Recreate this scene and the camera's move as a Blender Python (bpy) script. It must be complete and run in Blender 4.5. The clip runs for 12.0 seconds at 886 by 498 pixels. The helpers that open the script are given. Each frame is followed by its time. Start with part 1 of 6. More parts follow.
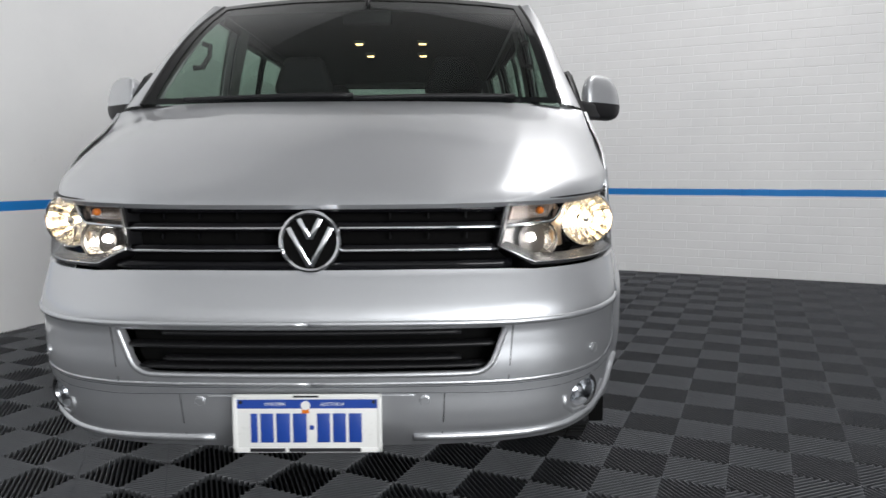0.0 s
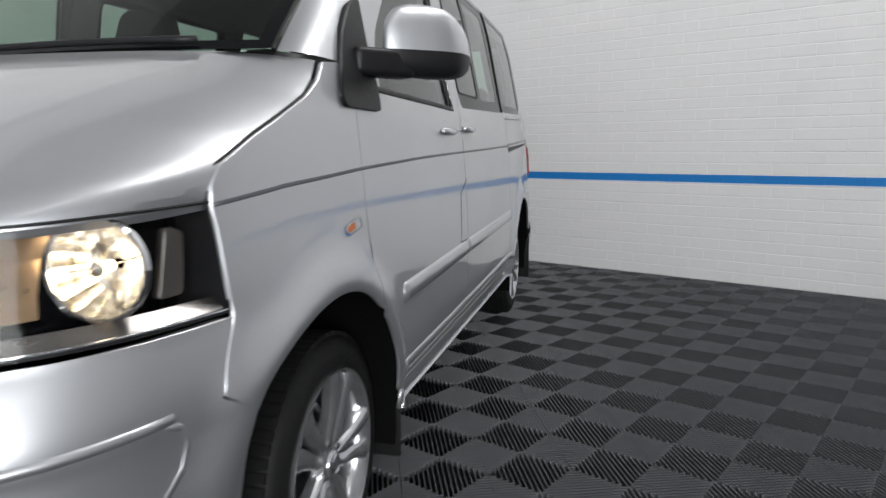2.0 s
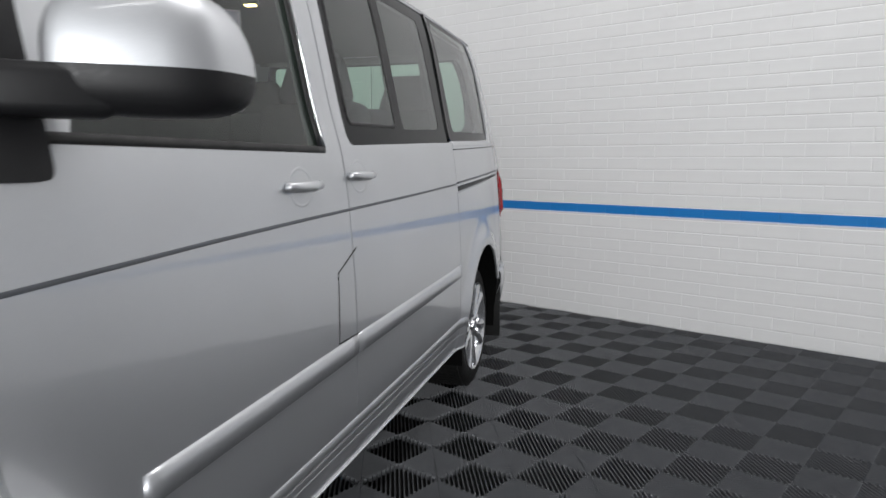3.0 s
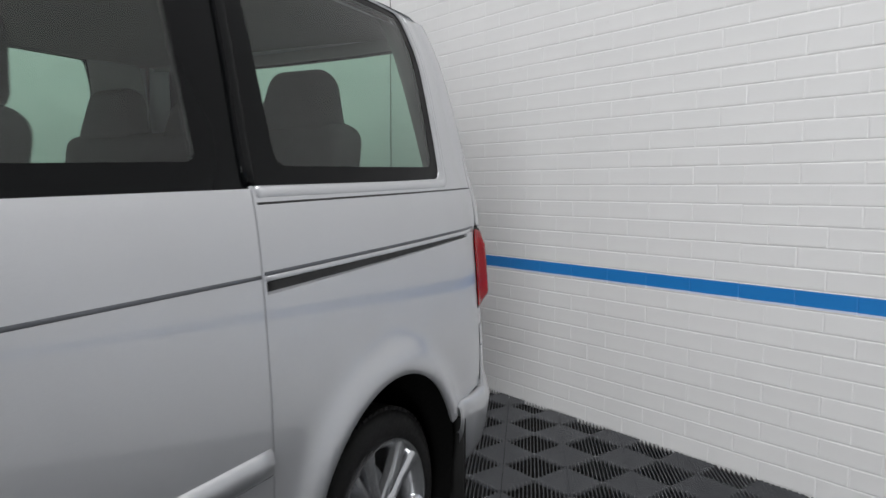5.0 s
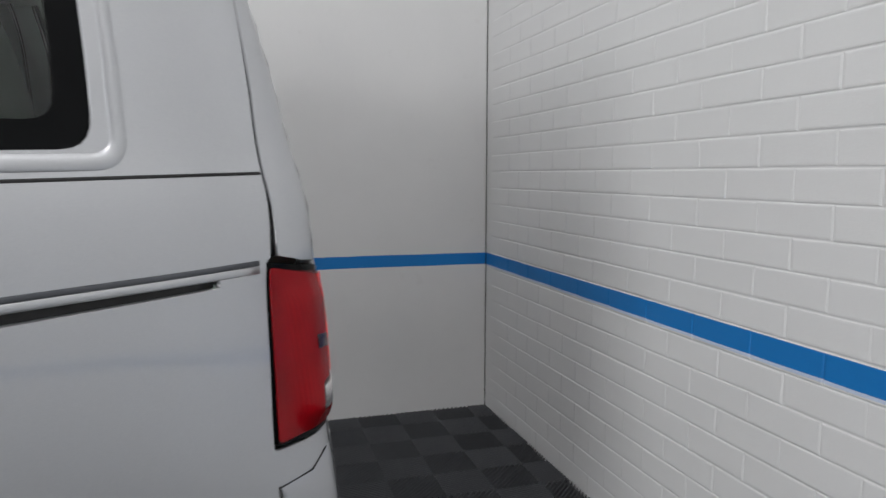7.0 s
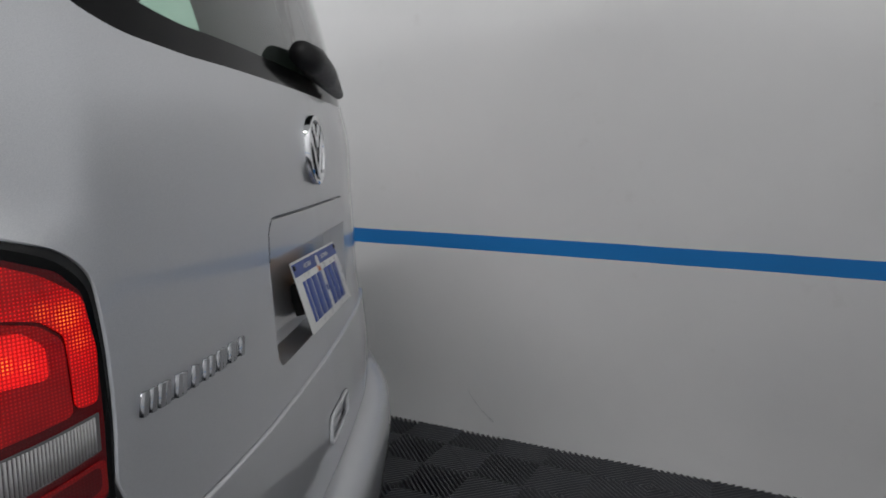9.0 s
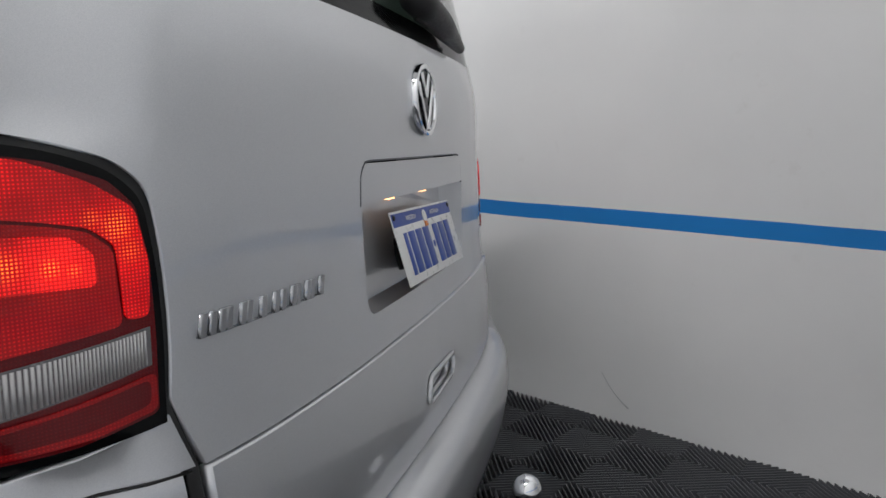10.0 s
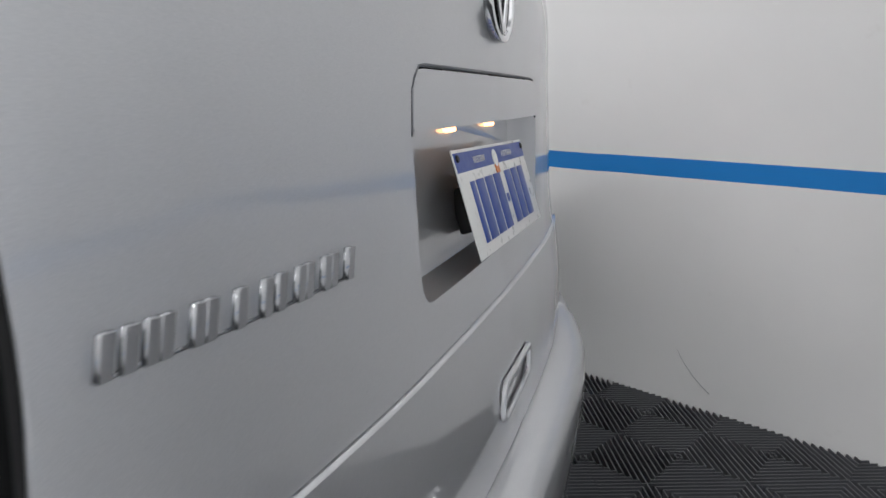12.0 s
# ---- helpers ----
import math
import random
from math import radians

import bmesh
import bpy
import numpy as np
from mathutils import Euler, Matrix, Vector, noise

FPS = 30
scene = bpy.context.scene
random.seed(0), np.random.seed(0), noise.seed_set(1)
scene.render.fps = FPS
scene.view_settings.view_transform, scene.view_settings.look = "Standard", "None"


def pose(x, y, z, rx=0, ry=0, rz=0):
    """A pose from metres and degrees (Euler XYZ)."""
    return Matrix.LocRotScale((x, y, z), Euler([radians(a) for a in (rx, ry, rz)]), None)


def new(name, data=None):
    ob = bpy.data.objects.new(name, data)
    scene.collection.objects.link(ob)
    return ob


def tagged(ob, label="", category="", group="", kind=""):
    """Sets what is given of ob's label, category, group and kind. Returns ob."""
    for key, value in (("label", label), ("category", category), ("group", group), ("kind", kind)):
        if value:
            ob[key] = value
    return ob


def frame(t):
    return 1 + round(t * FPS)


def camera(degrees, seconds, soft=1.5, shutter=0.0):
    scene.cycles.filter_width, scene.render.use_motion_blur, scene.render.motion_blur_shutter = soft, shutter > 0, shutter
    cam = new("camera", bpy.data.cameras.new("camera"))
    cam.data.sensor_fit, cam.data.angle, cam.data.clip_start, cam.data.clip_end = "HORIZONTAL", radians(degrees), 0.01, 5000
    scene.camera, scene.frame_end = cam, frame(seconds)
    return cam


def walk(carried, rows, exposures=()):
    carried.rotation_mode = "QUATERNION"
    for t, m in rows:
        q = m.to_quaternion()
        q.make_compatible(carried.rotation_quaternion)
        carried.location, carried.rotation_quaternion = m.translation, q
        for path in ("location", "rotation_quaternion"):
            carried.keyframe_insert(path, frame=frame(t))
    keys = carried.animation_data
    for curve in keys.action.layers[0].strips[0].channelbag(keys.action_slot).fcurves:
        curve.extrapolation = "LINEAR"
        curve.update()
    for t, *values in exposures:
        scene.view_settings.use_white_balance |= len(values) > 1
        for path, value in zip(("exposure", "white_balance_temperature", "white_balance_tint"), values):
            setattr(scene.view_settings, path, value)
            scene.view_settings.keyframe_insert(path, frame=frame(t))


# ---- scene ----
cam = camera(66.19, 12.0, shutter=0.3)
walk(cam, [
    (0.0, pose(0.352, -1.760, 1.050, 83.43, 0.22, 0.03)),
    (0.5, pose(0.745, -1.588, 1.040, 82.40, 0.21, 4.87)),
    (0.8, pose(0.962, -1.448, 1.028, 82.44, 0.31, 8.18)),
    (1.0, pose(1.072, -1.309, 1.027, 82.06, 0.63, 9.34)),
    (1.2, pose(1.194, -1.172, 1.034, 81.95, 0.42, 11.34)),
    (1.5, pose(1.331, -0.927, 1.040, 81.62, 0.32, 12.32)),
    (2.0, pose(1.543, -0.542, 1.082, 81.59, 0.35, 14.15)),
    (2.5, pose(1.640, -0.045, 1.144, 82.09, 0.25, 15.05)),
    (2.8, pose(1.681, 0.238, 1.179, 82.28, -0.06, 15.44)),
    (3.0, pose(1.716, 0.426, 1.210, 82.38, 0.10, 15.93)),
    (3.2, pose(1.729, 0.635, 1.244, 82.63, 0.06, 16.62)),
    (4.8, pose(1.927, 2.101, 1.276, 84.65, -0.42, 25.92)),
    (5.0, pose(1.922, 2.295, 1.280, 84.90, -0.11, 27.39)),
    (5.5, pose(1.944, 2.763, 1.266, 84.86, -0.08, 32.23)),
    (6.0, pose(1.960, 3.175, 1.270, 84.68, -0.11, 37.11)),
    (6.5, pose(1.917, 3.629, 1.265, 84.26, -0.05, 42.41)),
    (7.0, pose(1.867, 4.044, 1.278, 83.83, -0.08, 48.96)),
    (7.2, pose(1.853, 4.208, 1.281, 83.68, -0.02, 53.54)),
    (8.8, pose(1.368, 5.023, 1.199, 82.58, -0.21, 87.45)),
    (9.0, pose(1.344, 5.065, 1.197, 81.97, -0.44, 92.00)),
    (9.5, pose(1.292, 5.136, 1.150, 81.55, -0.53, 100.82)),
    (10.0, pose(1.268, 5.152, 1.130, 80.72, -0.58, 105.39)),
    (10.5, pose(1.266, 5.139, 1.132, 79.74, -0.56, 107.44)),
    (11.0, pose(1.243, 5.106, 1.113, 78.78, -0.58, 107.78)),
    (11.2, pose(1.211, 5.082, 1.104, 78.27, -0.56, 107.81)),
    (11.5, pose(1.128, 5.046, 1.070, 77.84, -0.55, 107.99)),
    (11.8, pose(1.021, 5.012, 1.061, 77.46, -0.46, 108.12)),
    (12.0, pose(0.928, 4.994, 1.065, 77.22, -0.35, 108.18)),
], exposures=[(0.0, -0.48), (1.0, -0.48), (2.0, -0.46), (3.0, -0.36), (5.0, -0.34), (6.0, -0.36), (7.2, -0.50), (8.8, -0.46), (9.5, -0.24), (10.5, 0.06), (11.5, 0.28), (12.0, 0.26)])

# ---- world, lamps, exposure ----
world = bpy.data.worlds.new("world")
scene.world = world
world.use_nodes = True
world.node_tree.nodes["Background"].inputs[0].default_value = (0.75, 0.85, 1.0, 1.0)
world.node_tree.nodes["Background"].inputs[1].default_value = 0.25

ROOM = pose(0, 0, 0, 0, 0, -23.634)      # the room's axes; the van stands askew in it
X_WEST, Y_SOUTH = -3.382, 5.787          # smooth wall and brick wall
X_EAST, Y_NORTH = 7.2, -9.0
CEILING_Z = 6.6
STRIPE = (0.797, 0.860)


def area_lamp(name, m, w, h, watts, colour=(1, 0.97, 0.93)):
    lamp = bpy.data.lights.new(name, "AREA")
    lamp.shape, lamp.size, lamp.size_y = "RECTANGLE", w, h
    lamp.energy, lamp.color = watts, colour
    ob = new(name, lamp)
    ob.matrix_world = m
    return ob


# ceiling lights: place, turn and watts
TUBES = [(3.7, -2.2, 0, 16), (3.7, 1.2, 0, 22), (2.9, 2.8, 0, 190)]
for tx, ty, turn, watts in TUBES:
    area_lamp("tube_lamp", pose(tx, ty, CEILING_Z - 0.13, 0, 0, turn), 0.30, 2.7, watts, (1.0, 0.985, 0.985))
# lamp added for light from the north-east, in an assumed, unseen east wall opening
DOORWAY = (-8.2, -2.6, 3.8)              # its sides and its head
area_lamp("assumed_door_light", ROOM @ pose(X_EAST - 0.02, -5.4, 1.9, 90, 0, 90), 5.5, 3.7, 1260, (0.97, 0.985, 1.0))

# ---- materials ----
def nodes_of(name):
    m = bpy.data.materials.new(name)
    m.use_nodes = True
    nt = m.node_tree
    return m, nt, nt.nodes["Principled BSDF"]


def add(nt, kind, **values):
    n = nt.nodes.new(kind)
    for k, v in values.items():
        n.inputs[k.replace("_", " ")].default_value = v
    return n


def noise_tex(nt, scale, detail=4.0, rough=0.55, coord="Object"):
    tc = nt.nodes.new("ShaderNodeTexCoord")
    n = add(nt, "ShaderNodeTexNoise", Scale=scale, Detail=detail, Roughness=rough)
    nt.links.new(tc.outputs[coord], n.inputs["Vector"])
    return n


def ramp(nt, src, a, b, lo=0.3, hi=0.7):
    r = nt.nodes.new("ShaderNodeMapRange")
    r.inputs[1].default_value, r.inputs[2].default_value = lo, hi
    r.inputs[3].default_value, r.inputs[4].default_value = a, b
    nt.links.new(src, r.inputs[0])
    return r.outputs[0]


def mix_colour(nt, fac, a, b, mode="MIX"):
    m = nt.nodes.new("ShaderNodeMix")
    m.data_type, m.blend_type = "RGBA", mode
    for sock, v in ((m.inputs[0], fac), (m.inputs[6], a), (m.inputs[7], b)):
        if hasattr(v, "is_linked"):
            nt.links.new(v, sock)
        else:
            sock.default_value = v if isinstance(v, float) else (*v, 1)
    return m.outputs[2]


def bump(nt, src, strength, dist, chain=None):
    b = add(nt, "ShaderNodeBump", Strength=strength, Distance=dist)
    nt.links.new(src, b.inputs["Height"])
    if chain is not None:
        nt.links.new(chain, b.inputs["Normal"])
    return b.outputs[0]


def simple(name, col, rough=0.5, metal=0.0, coat=0.0, scale=30.0, vary=0.12, relief=0.0, spec=0.5):
    """A surface with grain at two scales in its colour, roughness and relief."""
    m, nt, p = nodes_of(name)
    big, fine = noise_tex(nt, scale * 0.12), noise_tex(nt, scale)
    dark = tuple(c * (1 - vary) for c in col)
    light = tuple(min(1.0, c * (1 + vary)) for c in col)
    c1 = mix_colour(nt, big.outputs[0], dark, light)
    c2 = mix_colour(nt, ramp(nt, fine.outputs[0], 0.0, 0.5), c1, col)
    nt.links.new(c2, p.inputs["Base Color"])
    nt.links.new(ramp(nt, fine.outputs[0], max(0.02, rough * 0.85), min(1.0, rough * 1.15)), p.inputs["Roughness"])
    p.inputs["Metallic"].default_value = metal
    p.inputs["Coat Weight"].default_value = coat
    p.inputs["Coat Roughness"].default_value = 0.04
    p.inputs["Specular IOR Level"].default_value = spec
    if relief:
        nt.links.new(bump(nt, fine.outputs[0], 0.4, relief), p.inputs["Normal"])
    return m


def glow(name, col, strength, base=(0.5, 0.5, 0.5)):
    m, nt, p = nodes_of(name)
    p.inputs["Base Color"].default_value = (*base, 1)
    p.inputs["Emission Color"].default_value = (*col, 1)
    p.inputs["Emission Strength"].default_value = strength
    p.inputs["Roughness"].default_value = 0.25
    return m


def paint():
    """Silver metallic car paint under clear lacquer, with faint dust."""
    m, nt, p = nodes_of("silver_paint")
    flake, dust = noise_tex(nt, 900, 2.0), noise_tex(nt, 3.0, 2.0)
    c1 = mix_colour(nt, ramp(nt, flake.outputs[0], 0.0, 1.0), (0.53, 0.545, 0.57), (0.61, 0.62, 0.64))
    c2 = mix_colour(nt, ramp(nt, dust.outputs[0], 0.0, 0.10, 0.3, 0.8), c1, (0.46, 0.45, 0.44))
    nt.links.new(c2, p.inputs["Base Color"])
    nt.links.new(ramp(nt, dust.outputs[0], 0.39, 0.44), p.inputs["Roughness"])
    p.inputs["Metallic"].default_value = 0.85
    p.inputs["Coat Weight"].default_value = 1.0
    nt.links.new(ramp(nt, dust.outputs[0], 0.02, 0.05), p.inputs["Coat Roughness"])
    p.inputs["Coat IOR"].default_value = 1.62
    return m


def pane(name, tint, gloss=1.0):
    """Thin window glass: tinted straight-through light and a sharp reflection that grows at grazing angles."""
    m = bpy.data.materials.new(name)
    m.use_nodes = True
    nt = m.node_tree
    nt.nodes.clear()
    out = nt.nodes.new("ShaderNodeOutputMaterial")
    tr, gl = nt.nodes.new("ShaderNodeBsdfTransparent"), nt.nodes.new("ShaderNodeBsdfGlossy")
    fr, mx = nt.nodes.new("ShaderNodeLayerWeight"), nt.nodes.new("ShaderNodeMixShader")
    pw, ad = nt.nodes.new("ShaderNodeMath"), nt.nodes.new("ShaderNodeMath")
    pw.operation, ad.operation = "POWER", "MULTIPLY_ADD"
    pw.inputs[1].default_value, ad.inputs[1].default_value, ad.inputs[2].default_value = 4.5, 0.95, 0.045
    tr.inputs[0].default_value = (*tint, 1)
    gl.inputs[0].default_value = (gloss, gloss, gloss, 1)
    gl.inputs[1].default_value = 0.02
    fr.inputs[0].default_value = 0.5
    nt.links.new(fr.outputs["Facing"], pw.inputs[0])
    nt.links.new(pw.outputs[0], ad.inputs[0])
    nt.links.new(ad.outputs[0], mx.inputs[0])
    nt.links.new(tr.outputs[0], mx.inputs[1])
    nt.links.new(gl.outputs[0], mx.inputs[2])
    nt.links.new(mx.outputs[0], out.inputs[0])
    return m


def wall_paint(name, brick):
    """White wall paint with a blue band painted round the room and a few scuffs near the floor."""
    m, nt, p = nodes_of(name)
    geo = nt.nodes.new("ShaderNodeNewGeometry")
    sep = nt.nodes.new("ShaderNodeSeparateXYZ")
    nt.links.new(geo.outputs["Position"], sep.inputs[0])
    wob = noise_tex(nt, 2.0, 3.0)
    fine, big = noise_tex(nt, 160.0 if brick else 220.0, 6.0, 0.65), noise_tex(nt, 1.3, 5.0)
    z = nt.nodes.new("ShaderNodeMath")
    z.operation = "ADD"
    nt.links.new(sep.outputs[2], z.inputs[0])
    nt.links.new(ramp(nt, wob.outputs[0], -0.0025, 0.0025), z.inputs[1])

    def band(lo, hi):
        a, b, c = (nt.nodes.new("ShaderNodeMath") for _ in range(3))
        a.operation, b.operation, c.operation = "GREATER_THAN", "LESS_THAN", "MULTIPLY"
        a.inputs[1].default_value, b.inputs[1].default_value = lo, hi
        nt.links.new(z.outputs[0], a.inputs[0])
        nt.links.new(z.outputs[0], b.inputs[0])
        nt.links.new(a.outputs[0], c.inputs[0])
        nt.links.new(b.outputs[0], c.inputs[1])
        return c.outputs[0]

    lift = 0.04 if brick else 0.0
    white = mix_colour(nt, ramp(nt, big.outputs[0], 0.0, 1.0), (0.755 + lift, 0.755 + lift, 0.755 + lift), (0.815 + lift, 0.812 + lift, 0.808 + lift))
    grime = noise_tex(nt, 9.0, 8.0, 0.7)
    white = mix_colour(nt, ramp(nt, grime.outputs[0], 0.0, 0.35, 0.62, 0.85), white, (0.55, 0.53, 0.50))
    blue = mix_colour(nt, ramp(nt, big.outputs[0], 0.0, 1.0), (0.004, 0.185, 0.54), (0.006, 0.215, 0.62))
    col = mix_colour(nt, band(STRIPE[0] - 0.009, STRIPE[0]), white, (0.62, 0.70, 0.86)) if brick else white
    col = mix_colour(nt, band(*STRIPE), col, blue)
    nt.links.new(col, p.inputs["Base Color"])
    p.inputs["Roughness"].default_value = 0.55
    n1 = bump(nt, fine.outputs[0], 0.35 if brick else 0.12, 0.002)
    nt.links.new(bump(nt, wob.outputs[0], 0.2, 0.01, n1), p.inputs["Normal"])
    return m


PAINT = paint()
BLACK = simple("black_plastic", (0.009, 0.009, 0.010), 0.45, spec=0.35, scale=180, relief=0.0004)
GLOSS_BLACK = simple("gloss_black", (0.004, 0.004, 0.005), 0.12, scale=60, spec=0.2)
TYRE = simple("tyre_rubber", (0.010, 0.010, 0.010), 0.62, spec=0.2, scale=90, vary=0.25, relief=0.0006)
RUBBER = simple("seal_rubber", (0.008, 0.008, 0.008), 0.5)
CHROME = simple("chrome", (0.82, 0.83, 0.85), 0.08, 1.0, scale=40, vary=0.03)
ALLOY = simple("alloy_silver", (0.66, 0.67, 0.69), 0.22, 0.9, 0.5, scale=60, vary=0.06)
GLASS = pane("window_glass", (0.62, 0.78, 0.69))
WINDSCREEN = pane("windscreen_glass", (0.40, 0.48, 0.43), 0.55)
LENS = pane("clear_lens", (0.95, 0.96, 0.97), 0.22)
FRIT = simple("black_glass_edge", (0.004, 0.0045, 0.005), 0.10, scale=20, spec=0.1)
BADGE = simple("badge_metal", (0.40, 0.41, 0.43), 0.18, 1.0, scale=60, vary=0.15)
FABRIC = simple("seat_fabric", (0.028 * 0.5, 0.028 * 0.5, 0.031 * 0.5), 0.85, scale=260, vary=0.3, relief=0.001)
LINING = simple("roof_lining", (0.055, 0.055, 0.053), 0.9, scale=200, relief=0.0006)
TRIM_DARK = simple("cabin_trim", (0.032, 0.032, 0.034), 0.7, scale=150, relief=0.0005)
TRIM_GREY = simple("cabin_trim_grey", (0.15, 0.155, 0.15), 0.7, scale=150, relief=0.0005)
WALL = wall_paint("smooth_wall_paint", False)
BRICKWALL = wall_paint("brick_wall_paint", True)
CEIL = simple("ceiling_paint", (0.50, 0.50, 0.50), 0.8, scale=20, relief=0.001)
GREYWALL = simple("grey_wall_paint", (0.38, 0.38, 0.39), 0.7, scale=20, relief=0.001)
PALEWALL = simple("pale_wall_paint", (0.66, 0.66, 0.66), 0.7, scale=20, relief=0.001)
TILE = simple("floor_tile_plastic", (0.092, 0.096, 0.104), 0.42, spec=0.5, scale=120, vary=0.25, relief=0.0004)
SLAB = simple("slab", (0.006, 0.006, 0.006), 0.9, spec=0.2)
LINER = simple("arch_liner", (0.004, 0.004, 0.004), 0.9, scale=90, spec=0.05, relief=0.001)
PLATE_WHITE = simple("plate_white", (0.74, 0.74, 0.72), 0.3, scale=80, vary=0.04)
PLATE_BLUE = simple("plate_blue", (0.014, 0.055, 0.30), 0.35, scale=80, vary=0.06)
INK = simple("black_ink", (0.01, 0.01, 0.012), 0.5)
AMBER = simple("amber_lens", (0.65, 0.17, 0.02), 0.15, scale=200)

# ---- geometry helpers ----
from mathutils.geometry import delaunay_2d_cdt


def part(name, bm, material, parent, label=""):
    me = bm
    if isinstance(bm, bmesh.types.BMesh):
        me = bpy.data.meshes.new(name)
        bm.to_mesh(me)
        bm.free()
    if material is not None and not me.materials:
        me.materials.append(material)
    ob = new(name, me)
    if parent is not None:
        ob.parent = parent
        ob.matrix_parent_inverse = parent.matrix_world.inverted()
    return tagged(ob, label)


def smooth(bm, angle=40):
    for f in bm.faces:
        f.smooth = True
    for e in bm.edges:
        if len(e.link_faces) == 2 and e.calc_face_angle(0) > radians(angle):
            e.smooth = False
    return bm


def box(x0, x1, y0, y1, z0, z1, bevel=0.0, seg=2, bm=None, m=None):
    bm = bm or bmesh.new()
    mat = Matrix.Translation(((x0 + x1) / 2, (y0 + y1) / 2, (z0 + z1) / 2)) @ Matrix.Diagonal((x1 - x0, y1 - y0, z1 - z0, 1))
    made = bmesh.ops.create_cube(bm, size=1, matrix=(m @ mat) if m else mat)["verts"]
    if bevel:
        edges = list({e for v in made for e in v.link_edges})
        bmesh.ops.bevel(bm, geom=edges, offset=bevel, segments=seg, profile=0.5, affect="EDGES")
    return bm


def lathe(profile, n=48, m=None, bm=None):
    """Turns (radius, height) pairs round the z axis."""
    bm = bm or bmesh.new()
    rings = []
    for r, h in profile:
        rings.append([bm.verts.new((r * math.cos(2 * math.pi * i / n), r * math.sin(2 * math.pi * i / n), h)) for i in range(n)])
    made = [v for ring in rings for v in ring]
    for a, b in zip(rings, rings[1:]):
        for i in range(n):
            j = (i + 1) % n
            bm.faces.new((a[i], a[j], b[j], b[i]))
    if m is not None:
        bmesh.ops.transform(bm, matrix=m, verts=made)
    return bm


def tube(points, radius, n=10, bm=None, caps=True):
    bm = bm or bmesh.new()
    pts = [Vector(p) for p in points]
    rings = []
    for i, p in enumerate(pts):
        d = (pts[min(i + 1, len(pts) - 1)] - pts[max(i - 1, 0)]).normalized()
        a = d.orthogonal().normalized() if i == 0 else (rings_dir - d * rings_dir.dot(d)).normalized()
        rings_dir = a
        b = d.cross(a)
        r = radius[i] if isinstance(radius, (list, tuple)) else radius
        rings.append([bm.verts.new(p + r * (math.cos(t) * a + math.sin(t) * b)) for t in (2 * math.pi * k / n for k in range(n))])
    for a, b in zip(rings, rings[1:]):
        for i in range(n):
            j = (i + 1) % n
            bm.faces.new((a[i], a[j], b[j], b[i]))
    if caps:
        bm.faces.new(rings[0][::-1])
        bm.faces.new(rings[-1])
    return bm


def grid_surface(fn, nu, nv, thick=0.0, bm=None):
    """A sheet from fn(u, v) with u, v in 0..1, with an optional thickness behind it."""
    bm = bm or bmesh.new()
    rows = [[bm.verts.new(fn(i / nu, j / nv)) for i in range(nu + 1)] for j in range(nv + 1)]
    faces = []
    for j in range(nv):
        for i in range(nu):
            faces.append(bm.faces.new((rows[j][i], rows[j][i + 1], rows[j + 1][i + 1], rows[j + 1][i])))
    if thick:
        bm.normal_update()
        bmesh.ops.solidify(bm, geom=faces, thickness=thick)
    return bm


def mirrored(bm):
    bmesh.ops.scale(bm, vec=(-1, 1, 1), verts=bm.verts)
    bmesh.ops.reverse_faces(bm, faces=bm.faces)
    return bm


def curve_through(points, n=1500):
    """A smooth curve through points: dense samples and their running length."""
    p = np.array(points, float)
    t = np.concatenate([[0], np.cumsum(np.linalg.norm(np.diff(p, axis=0), axis=1))])
    m = np.gradient(p, t, axis=0)
    tt = np.linspace(0, t[-1], n)
    k = np.clip(np.searchsorted(t, tt, side="right") - 1, 0, len(t) - 2)
    h = (t[k + 1] - t[k])[:, None]
    u = ((tt - t[k])[:, None]) / h
    out = (2 * u ** 3 - 3 * u ** 2 + 1) * p[k] + (u ** 3 - 2 * u ** 2 + u) * h * m[k] + (-2 * u ** 3 + 3 * u ** 2) * p[k + 1] + (u ** 3 - u ** 2) * h * m[k + 1]
    return out, np.concatenate([[0], np.cumsum(np.linalg.norm(np.diff(out, axis=0), axis=1))])


def profile(points):
    p, _ = curve_through(points, 800)
    order = np.argsort(p[:, 0])
    return p[order, 0], p[order, 1]


def step(x, a, b):
    t = np.clip((x - a) / (b - a), 0, 1)
    return t * t * (3 - 2 * t)


# ---- the van's skin: plan outline and upright profiles, nose at y = 0, tail at y = 4.79 ----
PLAN, ARC = curve_through([
    (0, 0), (0.2, 0.004), (0.4, 0.018), (0.55, 0.045), (0.68, 0.095), (0.78, 0.175), (0.85, 0.28), (0.893, 0.40), (0.923, 0.56),
    (0.943, 0.78), (0.952, 1.05), (0.957, 1.5), (0.958, 2.2), (0.957, 3.0), (0.954, 3.5), (0.947, 3.95), (0.936, 4.25), (0.920, 4.48),
    (0.899, 4.580), (0.868, 4.650), (0.820, 4.700), (0.750, 4.735), (0.66, 4.758), (0.45, 4.784), (0.22, 4.794), (0, 4.797)])
Z_W = profile([(0.25, 0.955), (0.33, 0.975), (0.42, 0.990), (0.50, 1.000), (0.60, 1.002), (0.72, 1.004), (0.85, 1.0), (0.96, 0.993),
               (1.08, 0.983), (1.18, 0.973), (1.245, 0.962), (1.31, 0.944), (1.45, 0.915), (1.6, 0.885), (1.75, 0.85), (1.85, 0.815), (1.9, 0.79)])
